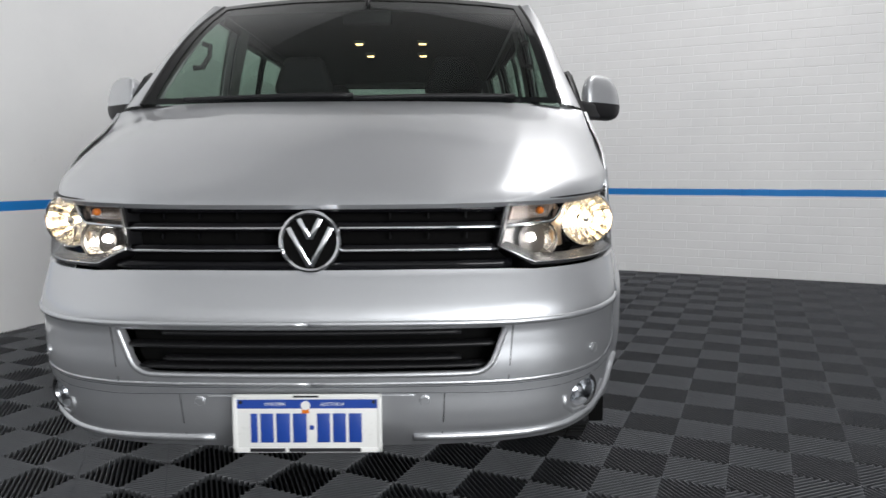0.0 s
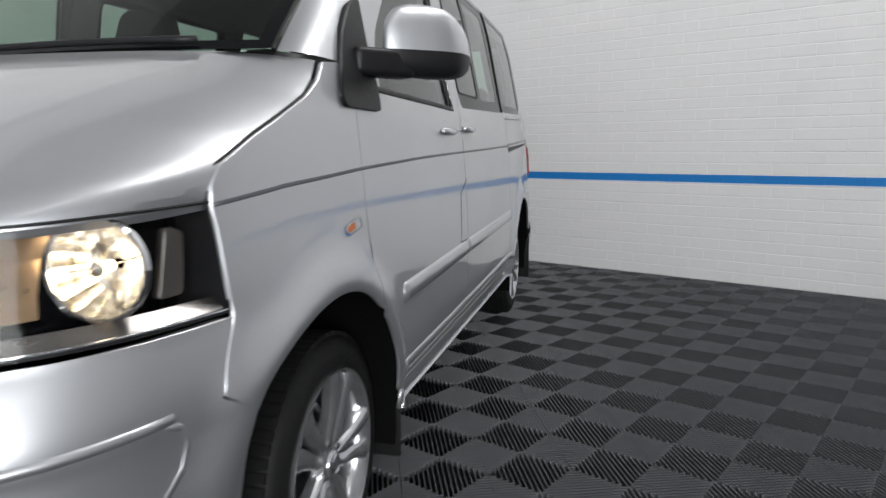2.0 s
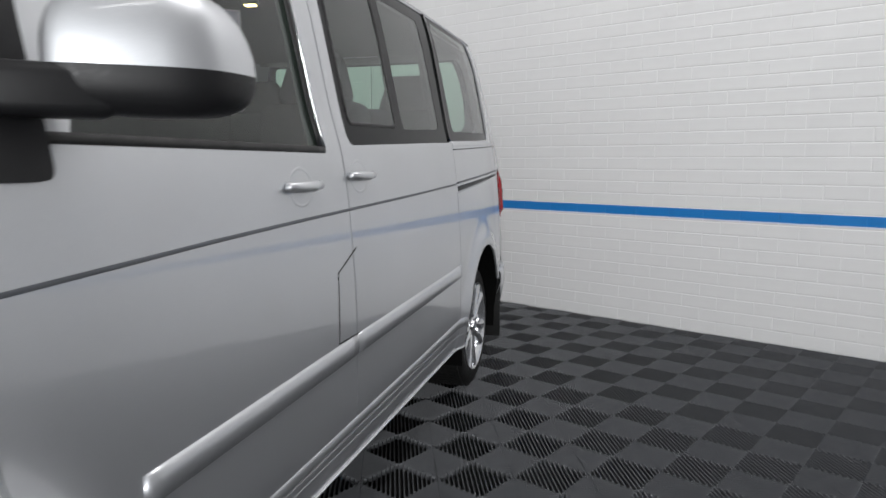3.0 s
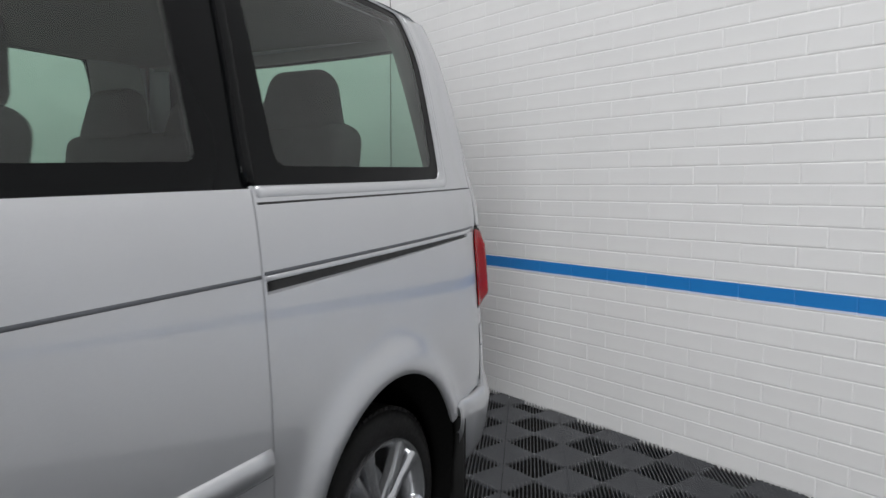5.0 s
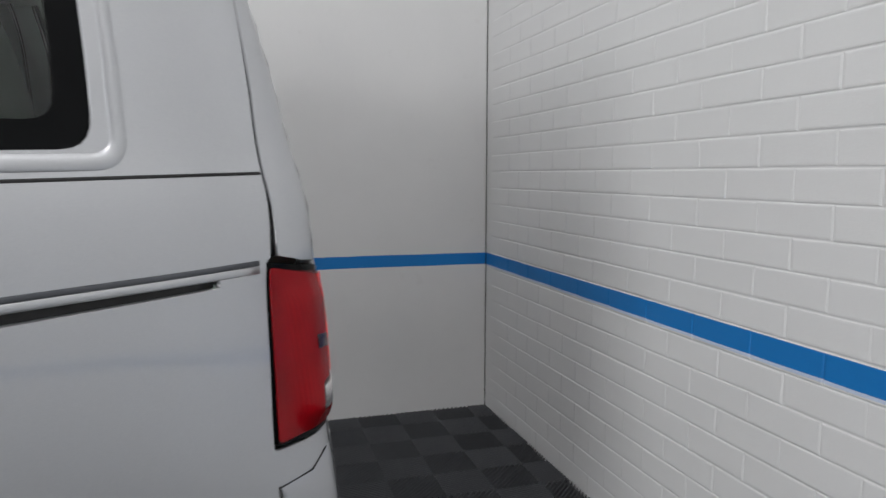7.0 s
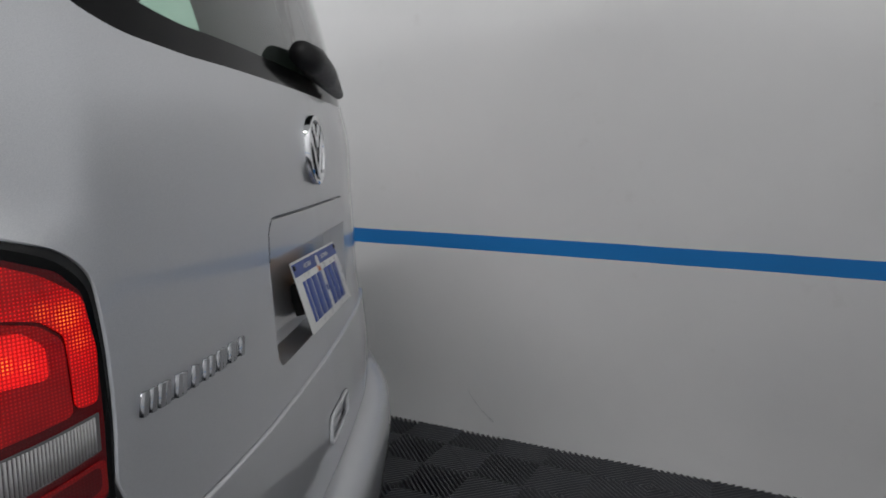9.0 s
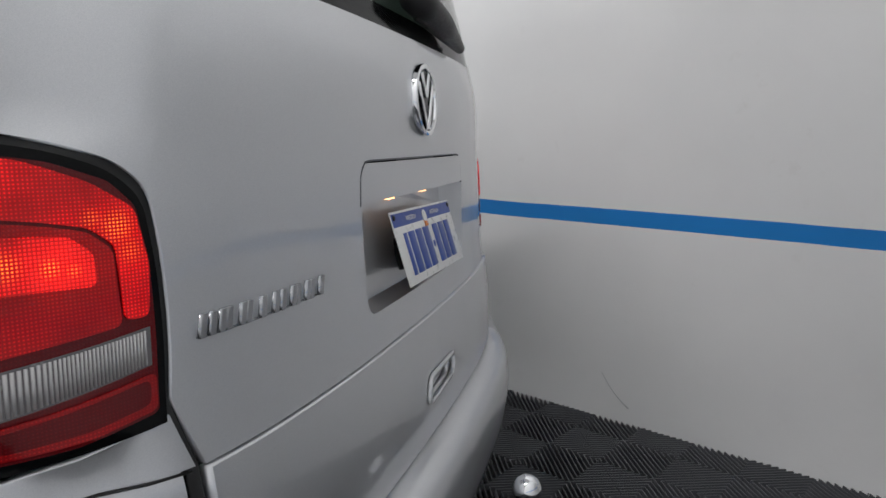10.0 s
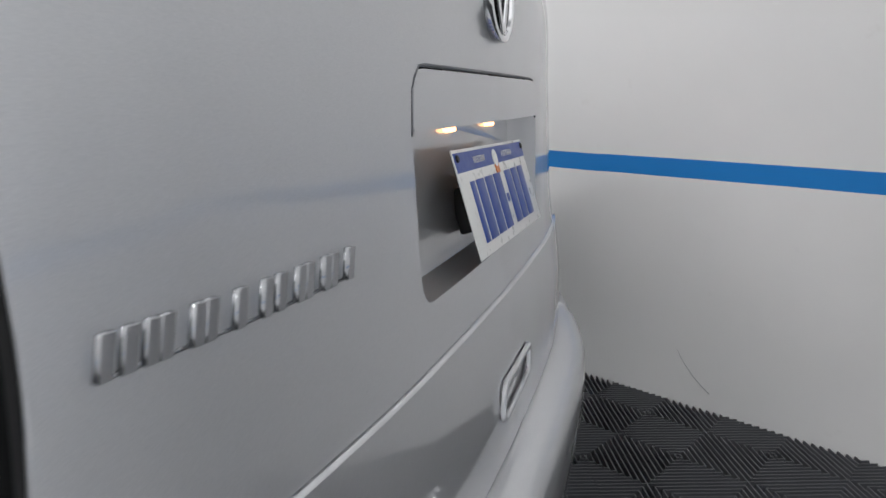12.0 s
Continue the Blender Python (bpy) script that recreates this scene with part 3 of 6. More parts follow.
# lower sills
SILL = [(S(1.250), 0.398), (S(3.50), 0.398), (S(3.50), 0.335), (S(1.250), 0.335)][::-1]
pair("sill", SILL, d=0.04, off=0.0005)
for mir in (False, True):
    part("sill_edge", strip([(S(1.262), 0.335), (S(3.50), 0.335)], 0.008, 0.004, 0.004, mirror=mir), CHROME, van, "thin bright sill strip")
    part("side_moulding", strip([(S(1.30), 0.667), (S(2.168), 0.683)], 0.064, -0.001, 0.011, mirror=mir), PAINT, door_a[mir])
    part("side_moulding", strip([(S(2.18), 0.683), (S(3.366), 0.700)], 0.064, -0.001, 0.011, mirror=mir), PAINT, slider_a[mir])
    part("lower_ridge", strip([(S(1.30), 0.438), (S(3.44), 0.456)], 0.050, -0.004, 0.009, mirror=mir), PAINT, van)
    # black line along the flank and the sliding door's rail behind it
    part("waist_line", strip([(H(y) if y < 1.3 else S(y), crease_z(y)) for y in np.linspace(0.468, 3.372, 60)], 0.0085, 0.0003, 0.0008, mirror=mir), GROOVE, van, "thin dark grey line along the flank")
    part("waist_line", strip([(S(y), rail_z(y) + 0.003) for y in np.linspace(3.382, 4.548, 30)], 0.0085, 0.0003, 0.0008, mirror=mir), GROOVE, quarter_a[mir])
    part("rail_lip", strip([(S(y), rail_z(y) - 0.0075) for y in np.linspace(3.382, 4.548, 30)], 0.012, 0.0, 0.0012, mirror=mir), PAINT, quarter_a[mir])

    def scoop(a, b):
        y = 3.384 + a * (RAIL_END - 3.384)
        top, deep = rail_z(y) - 0.010, rail_drop(y)
        return Vector(skin(S(y), top - (deep - 0.009) * b, -0.040 * (1 - b) ** 0.9))

    bm = grid_surface(scoop, 40, 8)
    bmesh.ops.recalc_face_normals(bm, faces=bm.faces)
    part("rail_scoop", mirrored(smooth(bm, 60)) if mir else smooth(bm, 60), PAINT, quarter_a[mir], "scooped slot of the door rail")
    # black strip made wider than the rail to carry the slot's shade too
    part("rail_slot", strip([(S(y), rail_z(y) - 0.021 - 0.005 * (1 - (y - 3.386) / 1.09)) for y in np.linspace(3.386, RAIL_END - 0.006, 30)], 0.024, -0.009, 0.001, mirror=mir), RUBBER, quarter_a[mir], "black rail of the sliding door with the slot's shade")
    seam = [(S(3.385), 1.247), (5.260, 1.281)]
    part("joint_and_shade_line", strip(seam, 0.005, 0.0002, 0.0006, mirror=mir), RUBBER, quarter_a[mir])
    part("joint_and_shade_line", strip([(5.219, 0.708), (5.340, 0.699), (5.430, 0.697)], 0.0030, 0.0022, 0.0006, mirror=mir), RUBBER, quarter_a[mir])
    part("panel_slit", strip([(5.2195, 0.712), (5.2225, 0.776)], 0.0055, 0.0012, 0.0006, mirror=mir), RUBBER, quarter_a[mir])
    for y_line in ([(S(1.041), 1.26), (S(1.038), 0.95), (S(1.048), 0.80), (S(1.068), 0.70)], [(S(2.144), 1.84), (S(2.172), 1.25), (S(2.180), 1.10), (S(2.172), 0.40)], [(S(3.376), 1.84), (S(3.376), 0.40)]):
        part("door_seal", strip(y_line, 0.014, -0.007, 0.0005, mirror=mir), RUBBER, van)
    flap = [(S(2.203), 0.958), (S(2.072), 0.905), (S(2.055), 0.716), (S(2.198), 0.712)]
    part("flap_joint", strip([flap[0], flap[1], flap[2], flap[3]], 0.006, 0.0003, 0.0006, mirror=mir), RUBBER, door_a[mir])

# side glass: black-edged strips with clear panes
PANES_S = [rounded([(S(2.285), 1.312), (S(2.70), 1.318), (S(2.68), 1.775), (S(2.27), 1.77)], 0.03), rounded([(S(2.775), 1.312), (S(3.250), 1.332), (S(3.225), 1.78), (S(2.755), 1.775)], 0.03)]
PANE_Q = rounded([(S(3.478), 1.330), (4.960, 1.350), (4.984, 1.55), (5.002, 1.70), (4.972, 1.818), (S(3.445), 1.818)], 0.04)
for mir in (False, True):
    g = part("sliding_door_window", sheet("band", BAND_S, skin, 0.04, holes=PANES_S, off=-0.006, mirror=mir), FRIT, van, "black-edged tinted side window")
    for q in PANES_S:
        part("pane", sheet("pane", q, skin, 0.08, off=-0.007, fold=0, mirror=mir), GLASS, g).visible_shadow = False
    part("vent_frame", strip(list(map(tuple, PANES_S[0])) + [tuple(PANES_S[0][0])], 0.010, -0.005, 0.002, mirror=mir), RUBBER, g)
    g = part("quarter_window", sheet("band", BAND_Q, skin, 0.04, holes=[PANE_Q], off=-0.006, mirror=mir), FRIT, van, "black-edged tinted quarter window")
    part("window_joint", strip([(S(3.378), 1.284), (S(3.378), 1.838)], 0.034, -0.001, 0.0012, mirror=mir), FRIT, g)
    part("pane", sheet("pane", PANE_Q, skin, 0.08, off=-0.007, fold=0, mirror=mir), GLASS, g).visible_shadow = False
    part("window_rim", strip([tuple(q) for q in rounded([(S(3.388), 1.2715), (4.95, 1.294), (5.036, 1.297), (5.064, 1.53), (5.090, 1.69), (5.069, 1.83), (5.069, 1.83)], [0, 0, 0.07, 0.1, 0.06, 0, 0], 10)], 0.028, -0.002, 0.0046, mirror=mir, n_per=0.02), PAINT, quarter_a[mir])
    part("window_pane", sheet("pane", WIN_F, skin, 0.08, off=-0.010, fold=0, mirror=mir), GLASS, door_a[mir]).visible_shadow = False
    part("window_seal", strip([(S(1.16), 1.240), (S(2.07), 1.232)], 0.018, 0.0, 0.004, mirror=mir), RUBBER, door_a[mir])
    part("window_seal", strip([(S(2.058), 1.238), (S(2.028), 1.81)], 0.022, -0.002, 0.004, mirror=mir), RUBBER, door_a[mir])
    part("bright_trim", strip([(S(2.074), 1.236), (S(2.044), 1.81)], 0.009, 0.0, 0.003, mirror=mir), CHROME, door_a[mir])

# windscreen, pillars, roof
def screen(a, b):
    u = 2 * a - 1
    lo = Vector((0.802 * u, 0.806 + 0.075 * u * u, 1.302))
    hi = Vector((0.735 * u, 1.66 + 0.075 * u * u, 1.888 - 0.03 * u * u))
    return lo.lerp(hi, b) + Vector((0, -0.03, 0.04)) * math.sin(math.pi * b) * 0.9


glass = part("windscreen", smooth(grid_surface(lambda a, b: screen(0.012 + 0.976 * a, b), 30, 14)), WINDSCREEN, van, "clear windscreen with a black edge")
glass.visible_shadow = False
bm = bmesh.new()
for fn in (lambda a, b: screen(a * 0.030, b), lambda a, b: screen(0.970 + 0.030 * a, b), lambda a, b: screen(a, 0.93 + 0.07 * b), lambda a, b: screen(a, b * 0.035)):
    grid_surface(lambda a, b: fn(a, b) + Vector((0, -0.002, 0.003)), 24, 12, bm=bm)
part("black_edge", smooth(bm), FRIT, glass)


def pillar(a, b):
    c = max(b, 0.0)
    w = screen(1.0, c)
    d = Vector(skin(S(1.036 + c * (1.72 - 1.036)), 1.285 + (1.846 - 1.285) * c ** 0.93))
    foot = 1 - float(step(c, 0.0, 0.25))
    out = Vector((0.016, -0.014, 0.010)).lerp(Vector((0.034, -0.030, -0.004)), foot)
    p = w.lerp(d, a) + out * math.sin(math.pi * a ** (1 - 0.25 * foot))
    return p if b >= 0 else p + Vector((-0.006, 0.006, 0.55 * b - 0.001))


for mir in (False, True):
    bm = grid_surface(lambda a, b: pillar(a, b), 12, 42)
    bmesh.ops.reverse_faces(bm, faces=[f for f in bm.faces if f.normal.x < 0])
    smooth(bm, 60)
    post = part("windscreen_pillar", mirrored(bm) if mir else bm, PAINT, van)
    bm = grid_surface(lambda a, b: pillar(a, 0.0) + Vector((-0.004, 0.004, -0.002 - 0.06 * b)), 12, 2)
    part("foot_seal", smooth(mirrored(bm) if mir else bm), RUBBER, post)
    bm = tube([screen(1.0, b) + Vector((-0.003, -0.002, 0.002)) for b in np.linspace(0.0, 1.0, 20)], 0.007, 8)
    part("screen_seal", smooth(mirrored(bm) if mir else bm), RUBBER, post)


ROOF_S = np.linspace(S(4.2), END_S, 200)
ROOF_Y = skin(ROOF_S, 1.840 + 0 * ROOF_S)[:, 1]


def roof(a, b):
    y = 1.66 + b * (4.560 - 1.66)
    u = 2 * a - 1
    s_edge = S(max(y, 1.70)) if y < 4.3 else float(np.interp(y, ROOF_Y, ROOF_S))
    q = Vector(skin(s_edge, 1.840))
    yy = y + 0.075 * u * u * (1 - b)
    crown = 0.10 * (1 - abs(u) ** 3.2) * (math.sin(math.pi * min(1, 0.32 + b * 0.6)) ** 0.8) * min(1, 0.42 + b * 4) * (1 if b < 0.93 else 0.6)
    return Vector((q.x * u, yy, 1.842 + crown * (1 - float(step(b, 0.88, 1.0)))))


bm = grid_surface(roof, 30, 40)
bmesh.ops.reverse_faces(bm, faces=[f for f in bm.faces if f.normal.z < 0])
part("roof", smooth(bm, 60), PAINT, van)

# ---- the van: nose ----

half = [(0, 0.788), (F(0.30), 0.789), (F(0.52), 0.787), (F(0.60), 0.783), (F(0.72), 0.786), (S(0.30), 0.792), (S(0.456), 0.796), (S(0.456), 0.670), (S(0.4805), 0.6545), (S(0.5170), 0.6175), (S(0.498), 0.56), (S(0.478), 0.42), (S(0.476), 0.350),
        (S(0.30), 0.320), (F(0.70), 0.298), (F(0.45), 0.300), (F(0.29), 0.302), (0, 0.302)]
outline = [(-s, z) for s, z in half[::-1]] + [(s, z) for s, z in half]
outline = [q for i, q in enumerate(outline) if i == 0 or q != outline[i - 1]][::-1]
LOWER = rounded([(-F(0.520), 0.646), (-F(0.472), 0.514), (F(0.472), 0.514), (F(0.520), 0.646)], [0.02, 0.05, 0.05, 0.02])
fog_c = {1: (F(0.764), 0.414), -1: (-F(0.764), 0.414)}
FOGS = [np.array([(c[0] + 0.060 * math.cos(t), c[1] + 0.040 * math.sin(t)) for t in np.linspace(0, 2 * math.pi, 28, endpoint=False)]) for c in fog_c.values()]
bumper = part("front_bumper", sheet("front_bumper", outline, skin, 0.022, holes=[LOWER] + FOGS, fold=0.03), PAINT, van)
ridge = [(F(x) if x < 0.84 else S(0.27 + (x - 0.84) * 3.2), z) for x, z in ((0.0, 0.655), (0.3, 0.655), (0.55, 0.652), (0.70, 0.655), (0.80, 0.660), (0.870, 0.668))]
low = [(0.0, 0.490), (0.3, 0.490), (0.55, 0.487), (0.70, 0.490), (0.80, 0.497), (0.835, 0.508), (0.86, 0.535), (0.872, 0.58), (0.876, 0.62), (0.874, 0.650), (0.866, 0.664)]
low = [(F(x) if x < 0.84 else S(0.27 + (x - 0.84) * 3.2), z) for x, z in low]
low2 = [(F(x) if x < 0.84 else S(0.27 + (x - 0.84) * 3.2), z) for x, z in ((0.0, 0.466), (0.3, 0.464), (0.55, 0.455), (0.70, 0.458), (0.80, 0.470), (0.85, 0.488))]
lip = [(F(x) if x < 0.84 else S(0.27 + (x - 0.84) * 3.2), z) for x, z in ((0.275, 0.334), (0.45, 0.330), (0.60, 0.326), (0.72, 0.330), (0.80, 0.350), (0.845, 0.385), (0.866, 0.44), (0.872, 0.475))]
for mir in (False, True):
    part("bumper_ridge", strip(ridge, 0.020, -0.004, 0.010, mirror=mir), PAINT, bumper)
    part("bumper_crease", strip(low, 0.013, -0.003, 0.0045, mirror=mir), PAINT, bumper)
    # no joints along these two lines: grey strips stand for the creases' shading
    part("joint_and_shade_line", strip([(s, z - 0.008) for s, z in low], 0.003, 0.0, 0.0006, mirror=mir), GROOVE, bumper)
    part("joint_and_shade_line", strip(low2, 0.0025, 0.0, 0.0006, mirror=mir), GROOVE, bumper)
    part("bumper_lip", strip(lip, 0.022, -0.004, 0.014, mirror=mir), PAINT, bumper)
    part("joint_and_shade_line", strip([(F(0.535), 0.645), (F(0.525), 0.49)], 0.003, 0.0, 0.0005, mirror=mir), RUBBER, bumper)
    part("joint_and_shade_line", strip([(F(0.355), 0.462), (F(0.355), 0.340)], 0.003, 0.0, 0.0005, mirror=mir), RUBBER, bumper)
    part("plate_pad", sheet("pad", [(0, 0.458), (0, 0.312), (F(0.272), 0.326), (F(0.276), 0.458)], skin, 0.05, off=0.004, fold=0.006, mirror=mir), PAINT, bumper)
    for x, z in ((0.302, 0.442), (0.78, 0.545)):
        c = skin(F(x), z, 0.002)
        n = Vector(skin_normal(np.array(F(x)), np.array(z)))
        bm = lathe([(0.0, 0.0025), (0.010, 0.0025), (0.0105, 0.001), (0.012, 0.001), (0.0125, 0.002), (0.014, 0.0015), (0.0145, -0.002)], 20, Matrix.Translation(c) @ n.to_track_quat("Z", "Y").to_matrix().to_4x4())
        part("parking_sensor", mirrored(smooth(bm)) if mir else smooth(bm), PAINT, bumper)
part("intake_rim", strip([tuple(q) for q in LOWER] + [tuple(LOWER[0])], 0.016, -0.002, 0.006), PAINT, bumper)

# lower intake: black box with slats
intake = part("lower_grille", sheet("lower_grille", np.array([(s * 1.03, 0.58 + (z - 0.58) * 1.2) for s, z in LOWER]), skin, 0.05, off=-0.075, fold=0), LINER, van, "black slatted lower grille")
for z, w in ((0.622, 0.40), (0.588, 0.505), (0.553, 0.40), (0.53, 0.47)):
    part("slat", strip([(F(x) * (1 if x >= 0 else -1), z) if x >= 0 else (-F(-x), z) for x in np.linspace(-w, w, 30)], 0.013, -0.030, 0.012, thick=0.02), BLACK, intake)

# fog lamps
for side in (1, -1):
    x, z = 0.764, 0.414
    c, n = Vector(skin(F(x), z, -0.012)), Vector(skin_normal(np.array(F(x)), np.array(z)))
    n = (n + Vector((-0.15, -0.35, 0))).normalized()
    m = Matrix.Translation(c) @ n.to_track_quat("Z", "Y").to_matrix().to_4x4()
    bm = lathe([(0.052, 0.004), (0.048, 0.0), (0.046, -0.012), (0.036, -0.032), (0.018, -0.045), (0.0, -0.048)], 32, m)
    f = part("fog_lamp", smooth(bm if side > 0 else mirrored(bm), 60), BADGE, bumper, "round clear fog lamp")
    bm = lathe([(0.0, 0.010), (0.02, 0.009), (0.036, 0.006), (0.046, 0.001)], 32, m)
    part("lens", smooth(bm if side > 0 else mirrored(bm)), LENS, f).visible_shadow = False
    bm = lathe([(0.046, 0.004), (0.050, 0.007), (0.056, 0.004), (0.060, -0.012)], 32, m)
    part("ring", smooth(bm if side > 0 else mirrored(bm)), BLACK, f)
    scoop = [(F(0.70), 0.420), (F(0.705), 0.388), (F(0.735), 0.362), (F(0.78), 0.362), (S(0.22), 0.385), (S(0.245), 0.425)]
    part("fog_scoop", strip(scoop, 0.020, -0.003, 0.007, mirror=side < 0), PAINT, bumper)

# upper grille between the lamps
GR = [(-F(0.520), 0.964), (-F(0.497), 0.846), (-F(0.565), 0.794), (-F(0.3), 0.786), (0, 0.785), (F(0.3), 0.786), (F(0.565), 0.794), (F(0.497), 0.846), (F(0.520), 0.964), (F(0.3), 0.962), (0, 0.960)]
grille = part("upper_grille", sheet("upper_grille", GR, skin, 0.04, off=-0.06, fold=0), LINER, van, "gloss black grille with two chrome bars")
for z, w, mt, nm in ((0.905, 0.512, CHROME, "chrome_bar"), (0.845, 0.502, CHROME, "chrome_bar"), (0.803, 0.54, GLOSS_BLACK, "lower_bar"), (0.950, 0.515, GLOSS_BLACK, "upper_bar")):
    pts = [((F(x) if x >= 0 else -F(-x)), z) for x in np.linspace(-w, w, 40)]
    part(nm, strip(pts, 0.026 if mt is CHROME else 0.02, -0.020, 0.010, thick=0.02), GLOSS_BLACK, grille)
    if mt is CHROME:
        part(nm, strip([(s, q - 0.005) for s, q in pts], 0.0075, -0.009, 0.004), CHROME, grille)
for z in (0.930, 0.875):
    for x in np.linspace(-0.42, 0.42, 9):
        if abs(x) > 0.12:
            q = skin(F(abs(x)), z, -0.034)
            part("tick", box(math.copysign(q[0], x) - 0.0015, math.copysign(q[0], x) + 0.0015, q[1] - 0.002, q[1] + 0.012, z - 0.008, z + 0.008), GLOSS_BLACK, grille)


def emblem(name, c, n, r, parent, disc, flat=1.0):
    """A round chrome badge: a ring and slanted bars on a dark disc."""
    m = Matrix.Translation(c) @ n.to_track_quat("Z", "Y").to_matrix().to_4x4() @ Matrix.Diagonal((1, 1, flat, 1))
    e = part(name, smooth(lathe([(0, 0.004), (r * 0.88, 0.003), (r * 0.93, -0.012)], 48, m)), disc, parent, "round chrome badge on a dark disc")
    part("ring", smooth(lathe([(r * 0.84, 0.003), (r * 0.86, 0.010), (r * 0.92, 0.013), (r * 0.98, 0.010), (r, 0.003), (r, -0.014)], 64, m)), CHROME, e)
    for x0, y0, x1, y1 in ((-0.34, 0.74, -0.02, 0.08), (0.34, 0.74, 0.02, 0.08), (-0.68, 0.46, -0.03, -0.80), (0.68, 0.46, 0.03, -0.80)):
        a, b = Vector((x0 * r, y0 * r, 0)), Vector((x1 * r, y1 * r, 0))
        d, mid = b - a, (a + b) / 2
        q = m @ Matrix.Translation(mid) @ Matrix.Rotation(math.atan2(d.y, d.x), 4, "Z")
        part("bar", smooth(box(-d.length / 2, d.length / 2, -r * 0.085, r * 0.085, 0.002, 0.012, 0.003, m=q)), CHROME, e)
    return e


emblem("front_emblem", Vector((0, 0.028, 0.865)), Vector((0, -1, 0.05)), 0.083, grille, LINER)


def number_plate(name, m, parent, framed):
    """A white plate with a blue head band; its characters are plain bars."""
    w, h = 0.186, 0.067
    p = part(name, smooth(box(-w, w, -h, h, -0.001, 0.001, 0.0008, m=m)), PLATE_WHITE, parent, "white number plate with blue bars and a blue band")
    part("blue_band", box(-w + 0.003, w - 0.003, h - 0.028, h - 0.004, 0.001, 0.0016, m=m), PLATE_BLUE, p)
    x = -0.148
    for wd in (0.018, 0.034, 0.036, 0.036, 0.012, 0.034, 0.034, 0.034):
        y0, y1 = (-0.052, 0.026) if wd > 0.015 else (-0.018, -0.006)
        part("character_bar", smooth(box(x, x + wd, y0, y1, 0.001, 0.0022, 0.0006, m=m)), PLATE_BLUE, p)
        x += wd + 0.0075
    for word, x0, size in (("WESTERN", -0.112, 0.0125), ("AUSTRALIA", 0.034, 0.0125)):
        cu = bpy.data.curves.new("word", "FONT")
        cu.body, cu.size, cu.extrude = word, size, 0.0002
        ob = new("word", cu)
        dg = bpy.context.evaluated_depsgraph_get()
        me = bpy.data.meshes.new_from_object(ob.evaluated_get(dg))
        bpy.data.objects.remove(ob)
        me.transform(m @ Matrix.Translation((x0, h - 0.0205, 0.0020)))
        part("lettering", me, PLATE_WHITE, p, "white words on the blue band")
    part("crest", smooth(lathe([(0, 0.0026), (0.012, 0.0024), (0.0125, 0.001)], 20, m @ Matrix.Translation((-0.004, h - 0.020, 0)))), PLATE_WHITE, p)
    part("crest_base", box(-0.013, 0.005, h - 0.041, h - 0.029, 0.001, 0.0024, m=m), AMBER, p)
    for sx in (-1, 1):
        part("bolt", smooth(lathe([(0, 0.004), (0.004, 0.004), (0.0055, 0.001)], 12, m @ Matrix.Translation((sx * (w - 0.012), h - 0.011, 0)))), INK, p)
    if framed:
        bm = bmesh.new()
        for x0, x1, y0, y1 in ((-w - 0.009, w + 0.009, h - 0.002, h + 0.010), (-w - 0.009, w + 0.009, -h - 0.012, -h + 0.002), (-w - 0.009, -w + 0.003, -h - 0.012, h + 0.010), (w - 0.003, w + 0.009, -h - 0.012, h + 0.010)):
            box(x0, x1, y0, y1, -0.006, 0.004, 0.003, bm=bm, m=m)
        fr = part("plate_frame", smooth(bm), PLATE_WHITE, p, "white plastic plate frame")
        for x0, x1 in ((-0.150, -0.058), (-0.048, 0.140)):
            part("lettering_bar", box(x0, x1, -h - 0.0095, -h + 0.0005, 0.004, 0.0046, m=m), INK, p)
        part("lettering_bar", box(-0.035, 0.03, h + 0.002, h + 0.007, 0.004, 0.0046, m=m), INK, p)
    return p


number_plate("number_plate", pose(-0.006, -0.046, 0.396, 88, 0, 0), bumper, True)

# head lamps
HL = [(F(0.500), 0.850), (F(0.598), 0.797), (F(0.72), 0.797), (S(0.28), 0.802), (S(0.456), 0.806), (S(0.466), 0.90), (S(0.458), 0.998), (S(0.30), 0.990), (F(0.66), 0.974), (F(0.528), 0.966)]
HOUSING = simple("lamp_housing", (0.11, 0.098, 0.088), 0.18, 0.5, scale=20, vary=0.1)
SATIN = simple("satin_lamp_trim", (0.34, 0.32, 0.30), 0.24, 0.95, scale=60, vary=0.08)
WARM = simple("warm_reflector", (0.72, 0.52, 0.34), 0.30, 0.8, scale=12, vary=0.06)
BOWL = simple("bright_reflector", (0.88, 0.83, 0.74), 0.26, 1.0, scale=60, vary=0.05)
DAY = glow("white_bulb", (1.0, 0.96, 0.92), 26.0)
BULB = glow("lit_bulb", (1.0, 0.78, 0.48), 24.0)
CLEAR_AMBER = simple("clear_amber_lens", (0.30, 0.22, 0.17), 0.2, 0.3, scale=200, vary=0.3)


def shelf(path, inner, off0, off1):
    """A sloping band between an outer line near the lens and an inner line deeper in the lamp."""
    p, q = np.array(path), np.array(inner)

    def at(a, b):
        t = a * (len(p) - 1)
        i = min(int(t), len(p) - 2)
        u = p[i] + (p[i + 1] - p[i]) * (t - i)
        v = q[i] + (q[i + 1] - q[i]) * (t - i)
        w = u + (v - u) * b
        return Vector(skin(w[0], w[1], off0 + (off1 - off0) * b))

    bm = grid_surface(at, 40, 4, 0.002)
    bmesh.ops.recalc_face_normals(bm, faces=bm.faces)
    return smooth(bm, 40)


